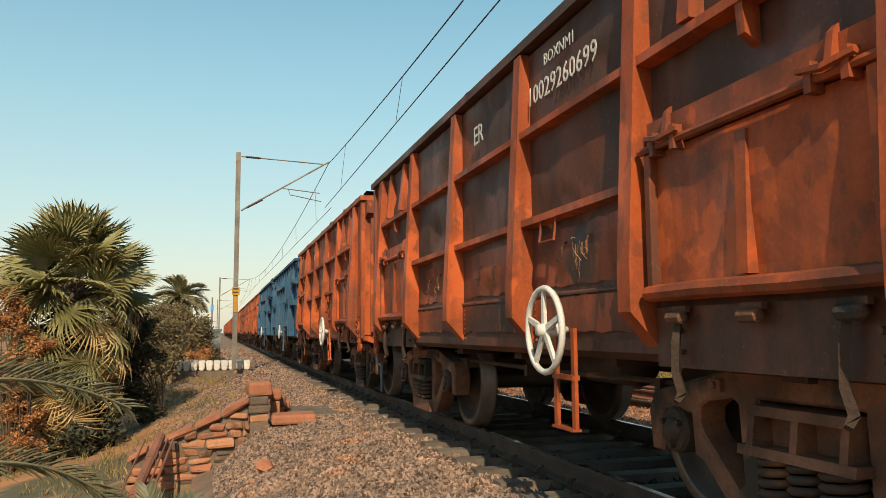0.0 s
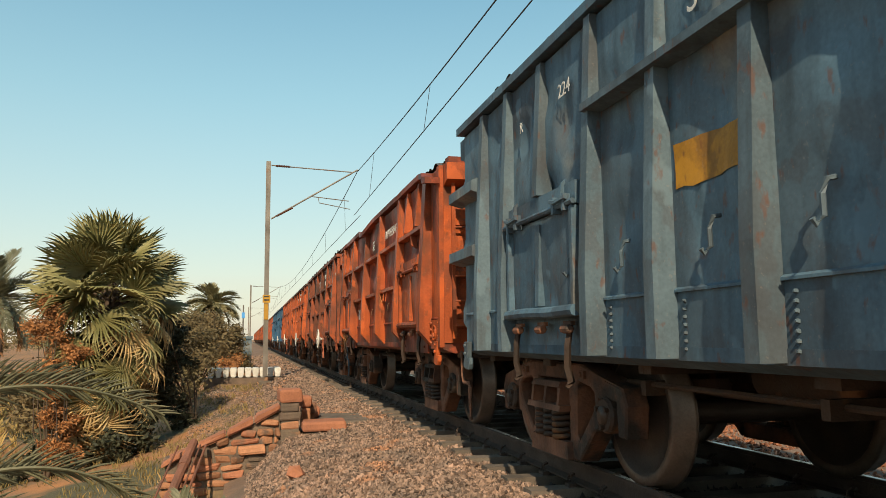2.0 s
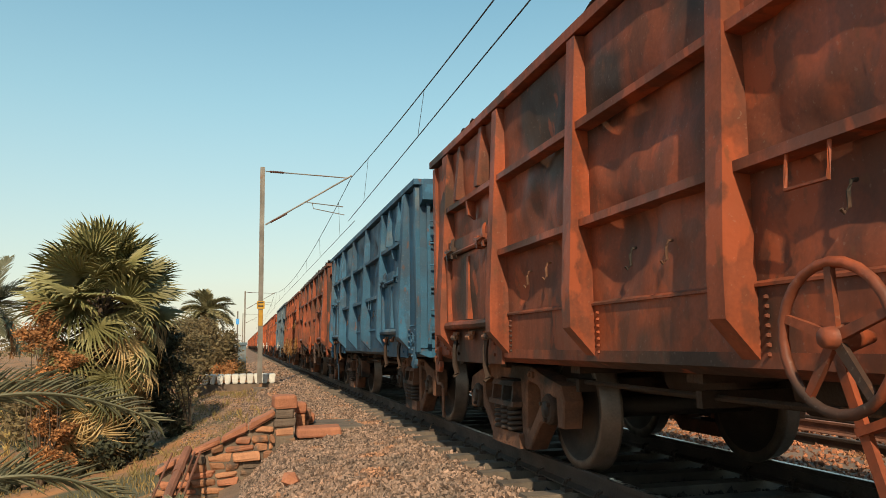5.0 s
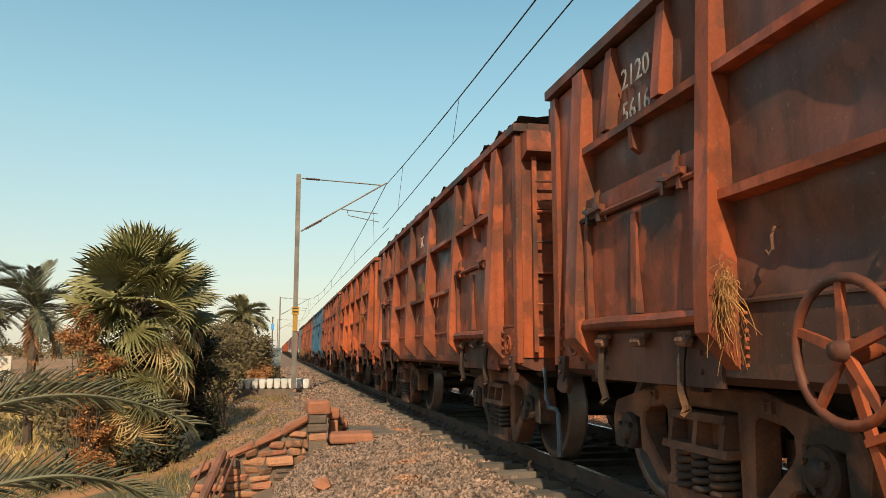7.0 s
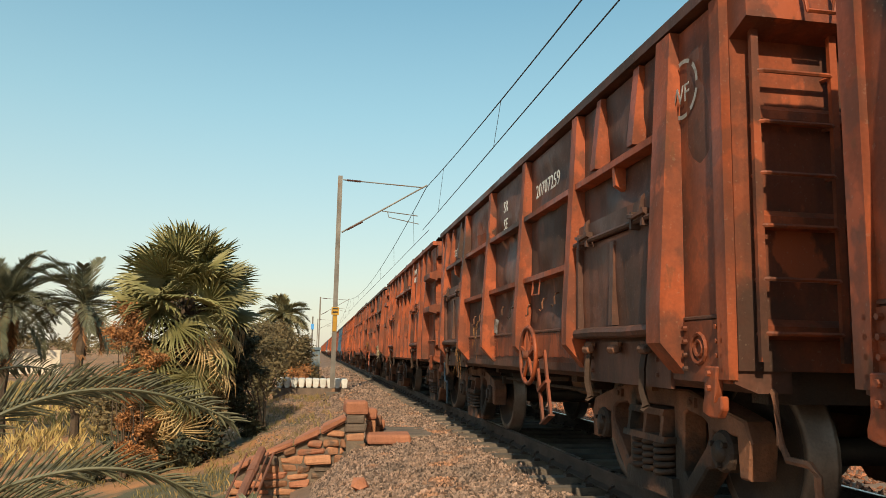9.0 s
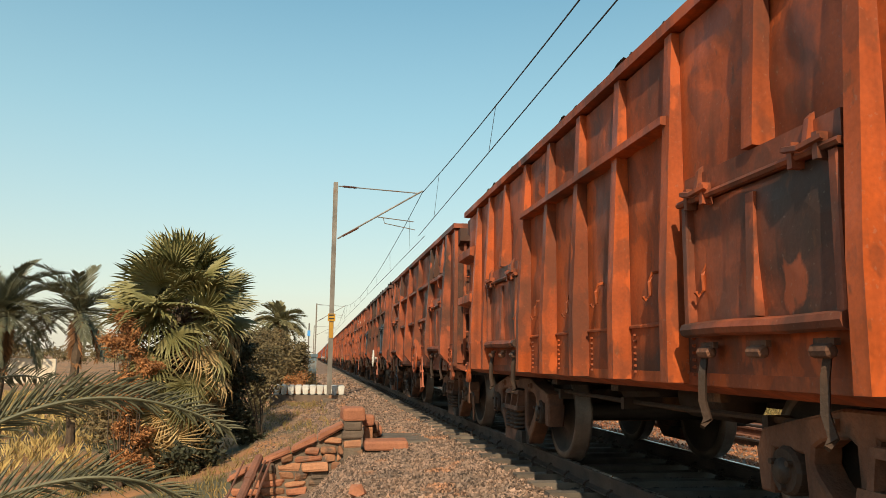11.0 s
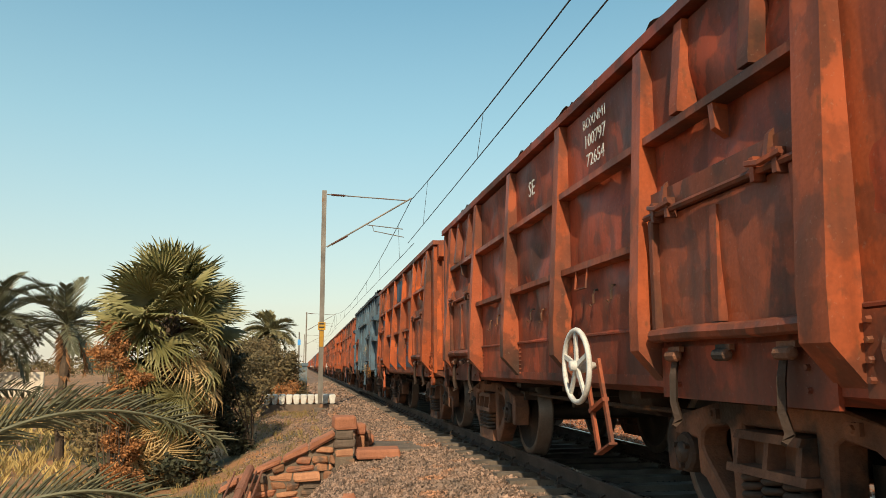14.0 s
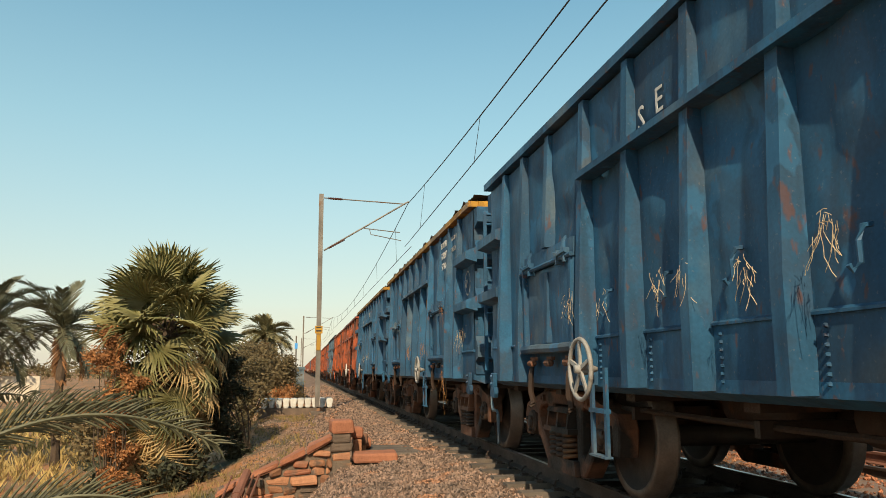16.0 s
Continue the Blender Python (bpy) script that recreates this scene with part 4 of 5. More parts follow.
def spring_shape(bm):
    helix(bm, -.03, 0, .235, .475, .085, 5, .021)


def wheelset_shape(bm):
    for s in (-1, 1):
        prof = [(.905, .50), (.775, .505), (.772, .53), (.745, .53), (.735, .44), (.79, .40), (.80, .22), (.76, .13), (.76, .09)]
        back = [(.905, .50), (.905, .43), (.85, .40), (.83, .22), (.90, .13), (.90, .09)]
        pr = [(s * a, r) for a, r in (back[::-1] + prof[1:])]
        lathe(bm, pr, "x", (0, 0, 0), 28)
    lathe(bm, [(-1.2, .065), (-.76, .09), (.76, .09), (1.2, .065)], "x", (0, 0, 0), 10)


def axle_cover_shape(bm):
    lathe(bm, [(.10, .13), (-.10, .13), (-.12, .115), (-.12, .07), (-.135, .06), (-.135, .0001)], "x", (0, 0, 0), 14)
    for k in range(3):
        a = 2 * math.pi * k / 3 + .5
        lathe(bm, [(-.15, .018), (-.12, .018)], "x", (0, .085 * math.cos(a), .085 * math.sin(a)), 6)


def bolster_shape(bm):
    box(bm, -1.0, 1.0, -.2, .2, .48, .70)
    box(bm, -.5, .5, -.25, .25, .66, .84)
    for s in (-1, 1):
        box(bm, -.75, .75, s * .42 - .04, s * .42 + .04, .36, .44)      # brake beam
        for e in (-1, 1):
            box(bm, e * .78, e * .9, s * .44 - .06, s * .44 + .05, .30, .58)   # brake shoe


WHEELS = []


def bogie(wagon, y):
    b = shared("bolster", "bogie", M_BOGIE, wagon, bolster_shape, "rust-brown cast steel bogie", pose(0, y, 0))
    for s in (-1, 1):
        turn = pose(s * 1.06, 0, 0) if s < 0 else pose(1.06, 0, 0, 0, 0, 180)
        shared("side_frame", "side_frame", M_BOGIE, b, side_frame_shape, m=turn)
        for y in (-.19, 0, .19):
            shared("spring", "coil_spring", M_STEEL, b, spring_shape, "dark coil spring", turn @ pose(-.05, y, 0), True)
        for e in (-1, 1):
            shared("axle_cover", "axle_box", M_STEEL, b, axle_cover_shape, m=turn @ pose(0, e * 1.0, .5))
    for e in (-1, 1):
        w = shared("wheelset", "wheelset", M_WHEEL, b, wheelset_shape, "dark steel wheels on an axle", pose(0, e * 1.0, .5), True)
        if len(w.data.materials) == 1:
            w.data.materials.append(M_RIM)
            for p in w.data.polygons:
                if math.hypot(p.center.y, p.center.z) > .455:
                    p.material_index = 1
        WHEELS.append((w, e * 1.0))


HALF = 4.9       # half length of the body
POSTS_A = (-4.25, -2.5, -0.83, 0.83, 2.5, 4.25)
POSTS_B = (-4.12, -3.4, -1.7, -0.85, 0.0, 0.85, 1.7, 3.4, 4.12)


def post_shape(width, top, low, straight=False):
    def build(bm):
        if straight:
            prism(bm, [(-1.40, top), (-1.48, top), (-1.57, low + .5), (-1.57, low - .03), (-1.40, low - .03)], "y", -width / 2, width / 2)
            return
        prism(bm, [(-1.40, top), (-1.50, top), (-1.60, low + .35), (-1.60, low + .12), (-1.42, low - .08), (-1.40, low - .08)], "y", -width / 2, width / 2)
    return build


def dent(y, z, seed, posts):
    """How far the beaten sheet of a side is pushed in, in metres."""
    e = min(1.0, max(0.0, (z - 1.3) / .15)) * min(1.0, max(0.0, (3.05 - z) / .15))
    e *= smooth01((min(abs(y - p) for p in (*posts, -HALF, HALF)) - .03) / .3)      # held flat along the stanchions
    broad = noise.noise((y * 1.7, z * 2.3, seed * 7.3))
    crease = abs(noise.noise((y * 3.4, z * 2.6 + y * 1.1, seed * 3.1 + 40))) + .4 * abs(noise.noise((y * 8, z * 5 + y * 3, seed * 5.1)))
    return e * max(-.012, .085 * (broad + .05) + .05 * (crease - .2))


def panel_shape(low, top, seed, posts):
    def build(bm):
        ys = np.linspace(-HALF, HALF, 131)
        zs = np.linspace(low, top, 29)
        def vert(y, z, x):
            return bm.verts.new((x + dent(y, z, seed, posts), y, z))
        for x in (-1.43, -1.40):
            g = [[vert(y, z, x) for z in zs] for y in ys]
            for a, b in zip(g, g[1:]):
                for i in range(len(zs) - 1):
                    bm.faces.new((a[i], a[i + 1], b[i + 1], b[i]))
    return build


def door_shape(w, z0, z1):
    def build(bm):
        ys, zs = np.linspace(-w / 2, w / 2, 9), np.linspace(z0, z1, 7)
        for x in (-.015, .015):
            g = [[bm.verts.new((x + .02 * noise.noise((y * 3, z * 3, w)), y, z)) for z in zs] for y in ys]
            for a, b in zip(g, g[1:]):
                for i in range(6):
                    bm.faces.new((a[i], a[i + 1], b[i + 1], b[i]))
    return build


def door_stile_shape(z0, z1):
    def build(bm):
        box(bm, -.06, .0, -.03, .03, z0, z1)
        bmesh.ops.bevel(bm, geom=bm.edges[:], offset=.008, segments=1, affect="EDGES")
    return build


def door_bar_shape(z0, z1):
    def build(bm):
        prism(bm, [(-.06, z0 + .09), (-.005, z0 + .09), (-.005, z1 - .05), (-.04, z1 - .05)], "y", -.035, .035)
    return build


def door_sill_shape(w, z0):
    def build(bm):
        tube(bm, [(-.05, -w / 2, z0 + .04), (-.055, -w * .2, z0 + .035), (-.05, w * .2, z0 + .045), (-.05, w / 2, z0 + .04)], .042, 8)
    return build


def hinge_shape(w, z):
    def build(bm):
        box(bm, -.03, .03, -w / 2, w / 2, z, z + .16)
        tube(bm, [(-.06, -w / 2 - .03, z + .01), (-.06, w / 2 + .03, z + .01)], .02, 6)
        for y in (-w * .36, w * .36):
            for d in (-.09, .09):
                box(bm, -.085, -.02, y + d - .018, y + d + .018, z - .04, z + .08)
            box(bm, -.065, -.03, y - .11, y + .11, z + .0, z + .035)
            tube(bm, [(-.08, y - .14, z + .05), (-.1, y, z + .03), (-.08, y + .14, z + .06)], .018, 5)
            prism(bm, [(-.075, z + .03), (-.02, z + .03), (-.02, z + .2), (-.05, z + .17)], "y", y - .015, y + .02)
    return build


def knob_shape(bm):
    box(bm, -.03, 0, -.07, .07, .02, .05)
    lathe(bm, [(-.065, .02), (-.055, .032), (.055, .032), (.065, .02)], "y", (-.035, 0, -.005), 8)


def ladder_shape(bm):
    pts = [(-.262, 1.05), (-.218, 1.05), (-.218, 3.07), (.218, 3.07), (.218, 1.05), (.262, 1.05), (.262, 3.12), (-.262, 3.12)]
    prism(bm, pts, "y", -.05, -.02)


def rung_shape(bm):
    tube(bm, [(-.22, .06, 0), (-.235, -.04, 0), (-.2, -.055, 0), (.2, -.055, 0), (.235, -.04, 0), (.22, .06, 0)], .013, 6)


def end_shape(high):
    def build(bm):
        top = high - .08
        box(bm, -1.42, 1.42, -.02, .02, 1.0, top)
    return build


def end_ledge_shape(bm):
    prism(bm, [(-.02, .24), (-.155, .10), (-.155, -.03), (-.02, -.09)], "x", -1.42, 1.42)


def corner_ledge_shape(bm):
    prism(bm, [(-1.42, .13), (-1.57, .07), (-1.57, -.03), (-1.42, -.07)], "y", -.43, .43)


def end_post_shape(high):
    def build(bm):
        box(bm, -.06, .06, -.12, -.02, .95, high - .09)
    return build


def end_rail_shape(bm):
    prism(bm, [(-.02, .08), (-.075, .04), (-.075, -.01), (-.02, -.03)], "x", -1.3, 1.3)


def coping_shape(high, dents):
    def build(bm):
        for s in (-1, 1):
            ys = np.linspace(-HALF - .06, HALF + .06, 29)
            pts = []
            for y in ys:
                d = dents * max(0.0, noise.noise((y * .5, s * 3.0, dents * 20)) - .1)
                pts.append((y, d))
            rows = []
            for y, d in pts:
                x0, x1 = s * 1.37, s * 1.505
                rows.append([bm.verts.new(p) for p in ((x0 + s * d * .4, y, high - .075 - d), (x1 + s * d * .6, y, high - .075 - d), (x1 + s * d * .6, y, high - d), (x0 + s * d * .4, y, high - d))])
            for a, b in zip(rows, rows[1:]):
                for i in range(4):
                    bm.faces.new((a[i], a[(i + 1) % 4], b[(i + 1) % 4], b[i]))
            bm.faces.new(rows[0][::-1])
            bm.faces.new(rows[-1])
            box(bm, -1.37, 1.37, s * HALF - .08, s * HALF + .08, high - .1, high)
    return build


def load_shape(high, seed):
    def build(bm):
        xs, ys = np.linspace(-1.38, 1.38, 17), np.linspace(-HALF + .1, HALF - .1, 141)
        g = []
        for y in ys:
            row = []
            for x in xs:
                e = min(1.0, (1.38 - abs(x)) / .5) * min(1.0, (HALF - .1 - abs(y)) / .8 + .2)
                z = high + (.0, .1, .07, .12)[int(seed / 7) % 4] + .06 * e + .1 * noise.noise((x * 4, y * 4, seed)) + .045 * noise.noise((x * 13, y * 13, seed))
                row.append(bm.verts.new((x, y, z)))
            g.append(row)
        for a, b in zip(g, g[1:]):
            for i in range(len(xs) - 1):
                bm.faces.new((a[i], a[i + 1], b[i + 1], b[i]))
    return build


def hand_wheel_shape(bm):
    ring(bm, (0, 0, 0), "x", .265, .021, 24, 6)


def spoke_shape(bm):
    prism(bm, [(.03, -.02), (.26, -.016), (.26, .016), (.03, .02)], "x", -.01, .012)


def hub_shape(bm):
    lathe(bm, [(-.05, .0001), (-.05, .035), (.05, .055), (.16, .02)], "x", (0, 0, 0), 10)


def stirrup_shape(bm):
    for y in (-.13, .13):
        box(bm, -.012, .012, y - .022, y + .022, -.5, .12)
    box(bm, -.03, .03, -.15, .15, -.51, -.495)
    box(bm, -.025, .025, -.15, .15, -.2, -.17)


def coupler_shape(bm):
    box(bm, -.09, .09, -.30, .25, -.09, .09)
    prism(bm, [(-.16, -.34), (.02, -.56), (.10, -.50), (.04, -.36), (.14, -.30), (.12, -.2), (-.14, -.2)], "z", -.14, .14)
    box(bm, -.3, .3, .2, .32, -.2, .16)
    tube(bm, [(.3, .1, -.05), (.32, -.2, -.2), (.28, -.42, -.32), (.3, -.5, -.3)], .025, 6)


def underframe_shape(bm):
    box(bm, -.2, .2, -HALF, HALF, .72, 1.0)


def cross_member_shape(bm):
    box(bm, -1.2, 1.2, -.08, .08, .82, 1.02)


def solebar_shape(bm):
    prism(bm, [(-1.435, 1.0), (-1.435, .93), (-1.30, .88), (-1.1, .88), (-1.1, 1.0)], "y", -HALF, HALF)


def floor_shape(bm):
    box(bm, -1.4, 1.4, -HALF, HALF, 1.02, 1.06)


def cylinder_shape(bm):
    lathe(bm, [(-.4, .17), (-.36, .17), (.3, .17), (.36, .1)], "y", (-.6, -.55, .8), 16)


def reservoir_shape(bm):
    lathe(bm, [(-.45, .14), (-.4, .17), (.4, .17), (.45, .12)], "y", (-.4, 1.0, .8), 16)


def brake_gear_shape(bm):
    tube(bm, [(-.5, -2.2, .66), (-.5, 2.2, .66)], .025, 6)
    tube(bm, [(-1.0, -2.2, .74), (-.95, 0, .72), (-1.0, 2.2, .74)], .02, 6)
    for y in (-1.9, 1.9, .2):
        box(bm, -1.05, -.4, y - .03, y + .03, .66, .76)


def strap_shape(bm):
    tube(bm, [(.03, 0, .22), (.0, .005, .05), (.0, .015, -.1), (.02, .0, -.2), (-.02, -.01, -.24)], [.02, .026, .026, .028, .02], 4)


def corner_plate_shape(high):
    def build(bm):
        box(bm, -1.45, -1.42, -.28, .25, .93, 1.28)
        ring(bm, (-1.455, .05, 1.12), "x", .085, .014, 14, 5)
        ring(bm, (-1.455, .05, 1.12), "x", .045, .012, 12, 5)
        for y in (-.24, -.17, .21):
            for z in (1.0, 1.08, 1.16, 1.24):
                lathe(bm, [(-1.475, .014), (-1.44, .018)], "x", (0, y, z), 6)
        box(bm, -1.475, -1.42, -.31, -.2, .95, high - .1)
        box(bm, -1.437, -1.42, -.29, .26, 1.29, high - .1)
    return build


def bracket_shape(bm):
    tube(bm, [(-1.5, -.12, .02), (-1.52, -.12, -.14), (-1.52, .12, -.14), (-1.5, .12, .02)], .011, 5)


def end_pipe_shape(bm):
    tube(bm, [(-1.2, .12, .95), (-1.22, -.02, .88), (-1.22, -.06, .62), (-1.22, -.12, .55), (-1.22, -.3, .55), (-1.22, -.36, .5), (-1.22, -.38, .15)], .021, 6)


def straw_tuft(bm, x, y, z, n, length, rng):
    """A hanging tangle of straw: a knot of short ends at the top, and strands that sag together below it."""
    for k in range(n * 7):
        p = Vector((x - rng.uniform(-.02, .05), y + rng.gauss(0, .03), z + rng.gauss(0, .04)))
        q = [p]
        short = k % 3 == 0
        d = Vector((rng.uniform(-.25, .1), rng.gauss(0, .7 if short else .16), rng.uniform(-.4, .5) if short else rng.uniform(-1.2, -.5)))
        ln = length * (rng.uniform(.15, .4) if short else rng.uniform(.4, 1.3))
        for _k in range(6):
            p = p + d.normalized() * ln * .18
            d = d + Vector((rng.uniform(-.2, .2), rng.gauss(0, .62), -.22))
            q.append(p)
        tube(bm, q, .0017, 3, False)


def hook_shape(bm):
    tube(bm, [(0, 0, .05), (-.025, 0, .045), (-.035, .005, .01), (-.03, .01, -.04), (-.045, .02, -.06), (-.055, .02, -.045)], .008, 5)


def rivets_shape(bm):
    for i in range(7):
        lathe(bm, [(-.018, .007), (0, .013)], "x", (0, 0, i * .042), 5)


def seam_shape(bm):
    prism(bm, [(-1.425, .03), (-1.447, .014), (-1.447, 0), (-1.425, 0)], "y", -HALF, HALF)


def half_post_shape(z0, z1):
    def build(bm):
        prism(bm, [(-1.40, z1), (-1.47, z1), (-1.53, z0 + .04), (-1.53, z0), (-1.40, z0)], "y", -.05, .05)
    return build


def rail_tab_shape(bm):
    prism(bm, [(-1.42, 2.47), (-1.51, 2.47), (-1.50, 2.33), (-1.42, 2.28)], "y", -.025, .025)


def apron_shape(bm):
    box(bm, -1.452, -1.425, -.8, .8, .87, 1.17)
    for y in (-.62, .58):
        for z in (.95, 1.05):
            lathe(bm, [(-1.47, .014), (-1.45, .018)], "x", (0, y, z), 6)


def tow_hook_shape(bm):
    prism(bm, [(-.07, 1.02), (.07, 1.02), (.06, .86), (.1, .80), (.1, .76), (.03, .74), (-.07, .74), (-.11, .79), (-.11, .86), (-.075, .86), (-.07, .82), (-.02, .81), (-.05, .88)], "x", -1.49, -1.44)
    bmesh.ops.bevel(bm, geom=bm.edges[:], offset=.008, segments=1, affect="EDGES")
    for z in (.9, .98):
        lathe(bm, [(-1.51, .016), (-1.485, .02)], "x", (0, .01, z), 6)


def header_shape(high):
    """Box beam across the top of an end wall, with a lifting ring."""
    def build(bm):
        prism(bm, [(-.02, high - .1), (-.2, high - .1), (-.2, high - .3), (-.02, high - .36)], "x", -1.42, 1.42)
        tube(bm, [(-1.1, -.2, high - .14), (-1.1, -.25, high - .16), (-1.09, -.26, high - .27), (-.93, -.26, high - .27), (-.92, -.25, high - .16), (-.92, -.2, high - .14)], .014, 5)
    return build


def wagon(number, style, body, trim=None, doors=None, wheel="white", high=3.22, dents=0.0, top=None, label="", marks=(), straw=(), strips=(), wheel_y=-1.6, far_doors=None, rags=(), rings=()):
    trim, doors, top = trim or body, doors or body, top or body
    P, T = PAINT[body], PAINT[trim]
    wide = style == "B"
    low = 0.97
    w = thing("wagon", pose(TRACK, 0, 0), label, "freight wagon", "wagons of the freight train")
    posts = POSTS_B if wide else POSTS_A
    for m in (pose(0, 0, 0), pose(0, 0, 0, 0, 0, 180)):
        shared(("panel", high, number % 5, wide), "side_panel", P, w, panel_shape(low, high - .1, number % 5, posts), m=m, smooth=True)
    for s in (-1, 1):
        for y in posts:
            wd = .2 if (not wide and abs(y) > 3.5) else (.13 if not wide else .1)
            shared(("post", wd, high, wide), "stanchion", T, w, post_shape(wd, high - .09, low if wide else low + .06, wide), m=pose(0, y, 0) if s < 0 else pose(0, y, 0, 0, 0, 180))
        for z in ((1.80, 2.46) if not wide else (2.53,)):
            def rail(bm, z=z):
                spans = [(-1.7, 1.7)] if z > 2 else [(-2.5, 2.5)]
                if not wide and z > 2:
                    spans = [(-4.25, 4.25)]
                for a, b in spans:
                    reach = -1.55 if wide else -1.52
                    prism(bm, [(-1.42, z + .09), (reach, z + .06), (reach, z + .01), (-1.42, z)], "y", a, b)
            shared(("waist", z, wide), "waist_rail", T, w, rail, m=pose(0, 0, 0) if s < 0 else pose(0, 0, 0, 0, 0, 180))
        if wide and s < 0:
            for z in (1.88, 2.52):
                for e in (-1, 1):
                    shared("corner_ledge", "corner_ledge", T, w, corner_ledge_shape, m=pose(0, e * 4.63, z))
        for e in (-1, 1):
            DR = PAINT[far_doors if far_doors and e > 0 else doors]
            dy = e * (3.375 if not wide else 2.6)
            dw = 1.5 if not wide else 1.38
            turn = pose(-1.475, dy, 0) if s < 0 else pose(1.475, dy, 0, 0, 0, 180)
            d = shared(("door", dw), "door", DR, w, door_shape(dw, 1.2, 1.96), m=turn)
            for g in (-1, 1):
                shared("stile", "stile", DR, d, door_stile_shape(1.2, 1.96), m=pose(0, g * (dw / 2 - .03), 0))
            shared("door_bar", "door_rib", DR, d, door_bar_shape(1.2, 1.96))
            shared(("sill", dw), "door_sill", DR, d, door_sill_shape(dw, 1.2))
            if s < 0:
                shared(("hinge", dw), "hinge", DR, d, hinge_shape(dw, 1.97))
                for y in (-dw * .36, 0, dw * .36):
                    shared("knob", "latch", M_BOGIE, d, knob_shape, "stubby latch", pose(-.0, y, 1.12))
                shared("strap", "door_strap", M_STEEL, d, strap_shape, m=pose(-.03, -.5, .95))
                shared("strap", "door_strap", M_STEEL, d, strap_shape, m=pose(-.03, .55, .95))
    for e in (-1, 1):
        m = pose(0, e * HALF, 0) if e < 0 else pose(0, HALF, 0, 0, 0, 180)
        shared(("end", high, wide), "end_wall", T, w, end_shape(high), m=m)
        if wide:
            for z in (1.25, 1.88, 2.52):
                shared("end_ledge", "end_ledge", T, w, end_ledge_shape, m=m @ pose(0, 0, z))
        else:
            for x in (.0, .9):
                shared(("end_post", high), "end_post", T, w, end_post_shape(high), m=m @ pose(x, 0, 0))
            for z in (1.2, 1.8, 2.4):
                shared("end_rail", "end_rail", T, w, end_rail_shape, m=m @ pose(0, 0, z))
        shared(("header", high), "end_header", T, w, header_shape(high), m=m)
        shared("coupler", "coupler", M_STEEL, w, coupler_shape, "dark cast knuckle coupler", m @ pose(0, 0, .95))
        if not wide:
            shared(("corner", high), "corner_post", T, w, corner_plate_shape(high), m=pose(0, -4.6, 0) if e < 0 else pose(0, 4.6, 0) @ Matrix.Diagonal((1, -1, 1, 1)))
    for m in (pose(-1.08, -HALF - (.17 if wide else .06), 0), pose(1.08, HALF + (.17 if wide else .06), 0, 0, 0, 180)):
        lad = shared("ladder", "ladder", T, w, ladder_shape, "steel end ladder", m)
        if number > 0 and m.translation.x < 0:
            for i in range(7):
                shared("rung", "rung", T, lad, rung_shape, m=pose(0, 0, 1.2 + i * .29))
    shared(("coping", high, dents), "coping", PAINT[top], w, coping_shape(high, dents), "yellow top edge" if top == "yellow" else "")
    shared("floor", "floor", M_STEEL, w, floor_shape)
    shared("underframe", "centre_sill", M_STEEL, w, underframe_shape, "grimy steel centre sill")
    for y in (-4.75, -3.26, -1.6, 0, 1.6, 3.26, 4.75):
        shared("cross", "cross_member", M_STEEL, w, cross_member_shape, m=pose(0, y, 0))
    for m in (pose(0, 0, 0), pose(0, 0, 0, 0, 0, 180)):
        shared("solebar", "solebar", P, w, solebar_shape, m=m)
    shared(("load", high, number % 4), "coal_load", M_COAL, w, load_shape(high, number % 4 * 7.0), "heaped dark coal")
    shared("gear", "brake_rigging", M_STEEL, w, brake_gear_shape, "black brake rods")
    shared("cylinder", "brake_cylinder", M_STEEL, w, cylinder_shape, smooth=True)
    shared("reservoir", "air_reservoir", M_STEEL, w, reservoir_shape, smooth=True)
    if wheel:
        hw = shared("hand_wheel", "hand_brake_wheel", PAINT[wheel], w, hand_wheel_shape, "five-spoked %s hand brake wheel" % ("white" if wheel == "white" else "rusty"), pose(-1.66, wheel_y, 1.06) @ Matrix.Scale(.82 if wide else 1.0, 4), True)
        shared("wheel_hub", "hub", PAINT[wheel], hw, hub_shape, smooth=True)
        for k in range(5):
            shared("wheel_spoke", "spoke", PAINT[wheel], hw, spoke_shape, m=pose(0, 0, 0, 72 * k + 17))
        shared("stirrup", "step", T, w, stirrup_shape, "hanging step", pose(-1.53, wheel_y - .02, .95, 0 if wide or number == 2 else -20))
    for y in (-3.26, 3.26):
        bogie(w, y)
    for text, size, y, z, paint in marks:
        lettering("lettering", text, size, PAINT[paint], w, Matrix.Translation((-1.459 - .0025 * len(strips), y, z)) @ pose(0, 0, 0, 90, 0, -90), "stencilled letters on the side")
    # patches of paint, and sunlit lower bands put in as colour
    for k, (y0, y1, z0, z1, paint) in enumerate(strips):
        bm = bmesh.new()
        ys = np.linspace(-HALF, HALF, 131)
        zs = np.linspace(low, high - .1, 29)
        ys, zs = ys[(ys >= y0) & (ys <= y1)], zs[(zs >= z0) & (zs <= z1)]
        off = .007
        if len(zs) < 3 or len(ys) < 3:
            ys, zs, off = np.linspace(y0, y1, 6), np.linspace(z0, z1, 3), .013
        g = [[bm.verts.new((-1.43 - off - .002 * k + dent(y, z, number % 5, posts), y + .025 * noise.noise((z * 9, y * 4, number)) * (y in (ys[0], ys[-1])), z + .025 * noise.noise((y * 9, z * 4, number)) * (z in (zs[0], zs[-1])))) for z in zs] for y in ys]
        for p, q in zip(g, g[1:]):
            for i in range(len(zs) - 1):
                bm.faces.new((p[i], q[i], q[i + 1], p[i + 1])).smooth = True
        part("paint_patch", bm, PAINT[paint], w, "%s patch of paint on the side" % paint)
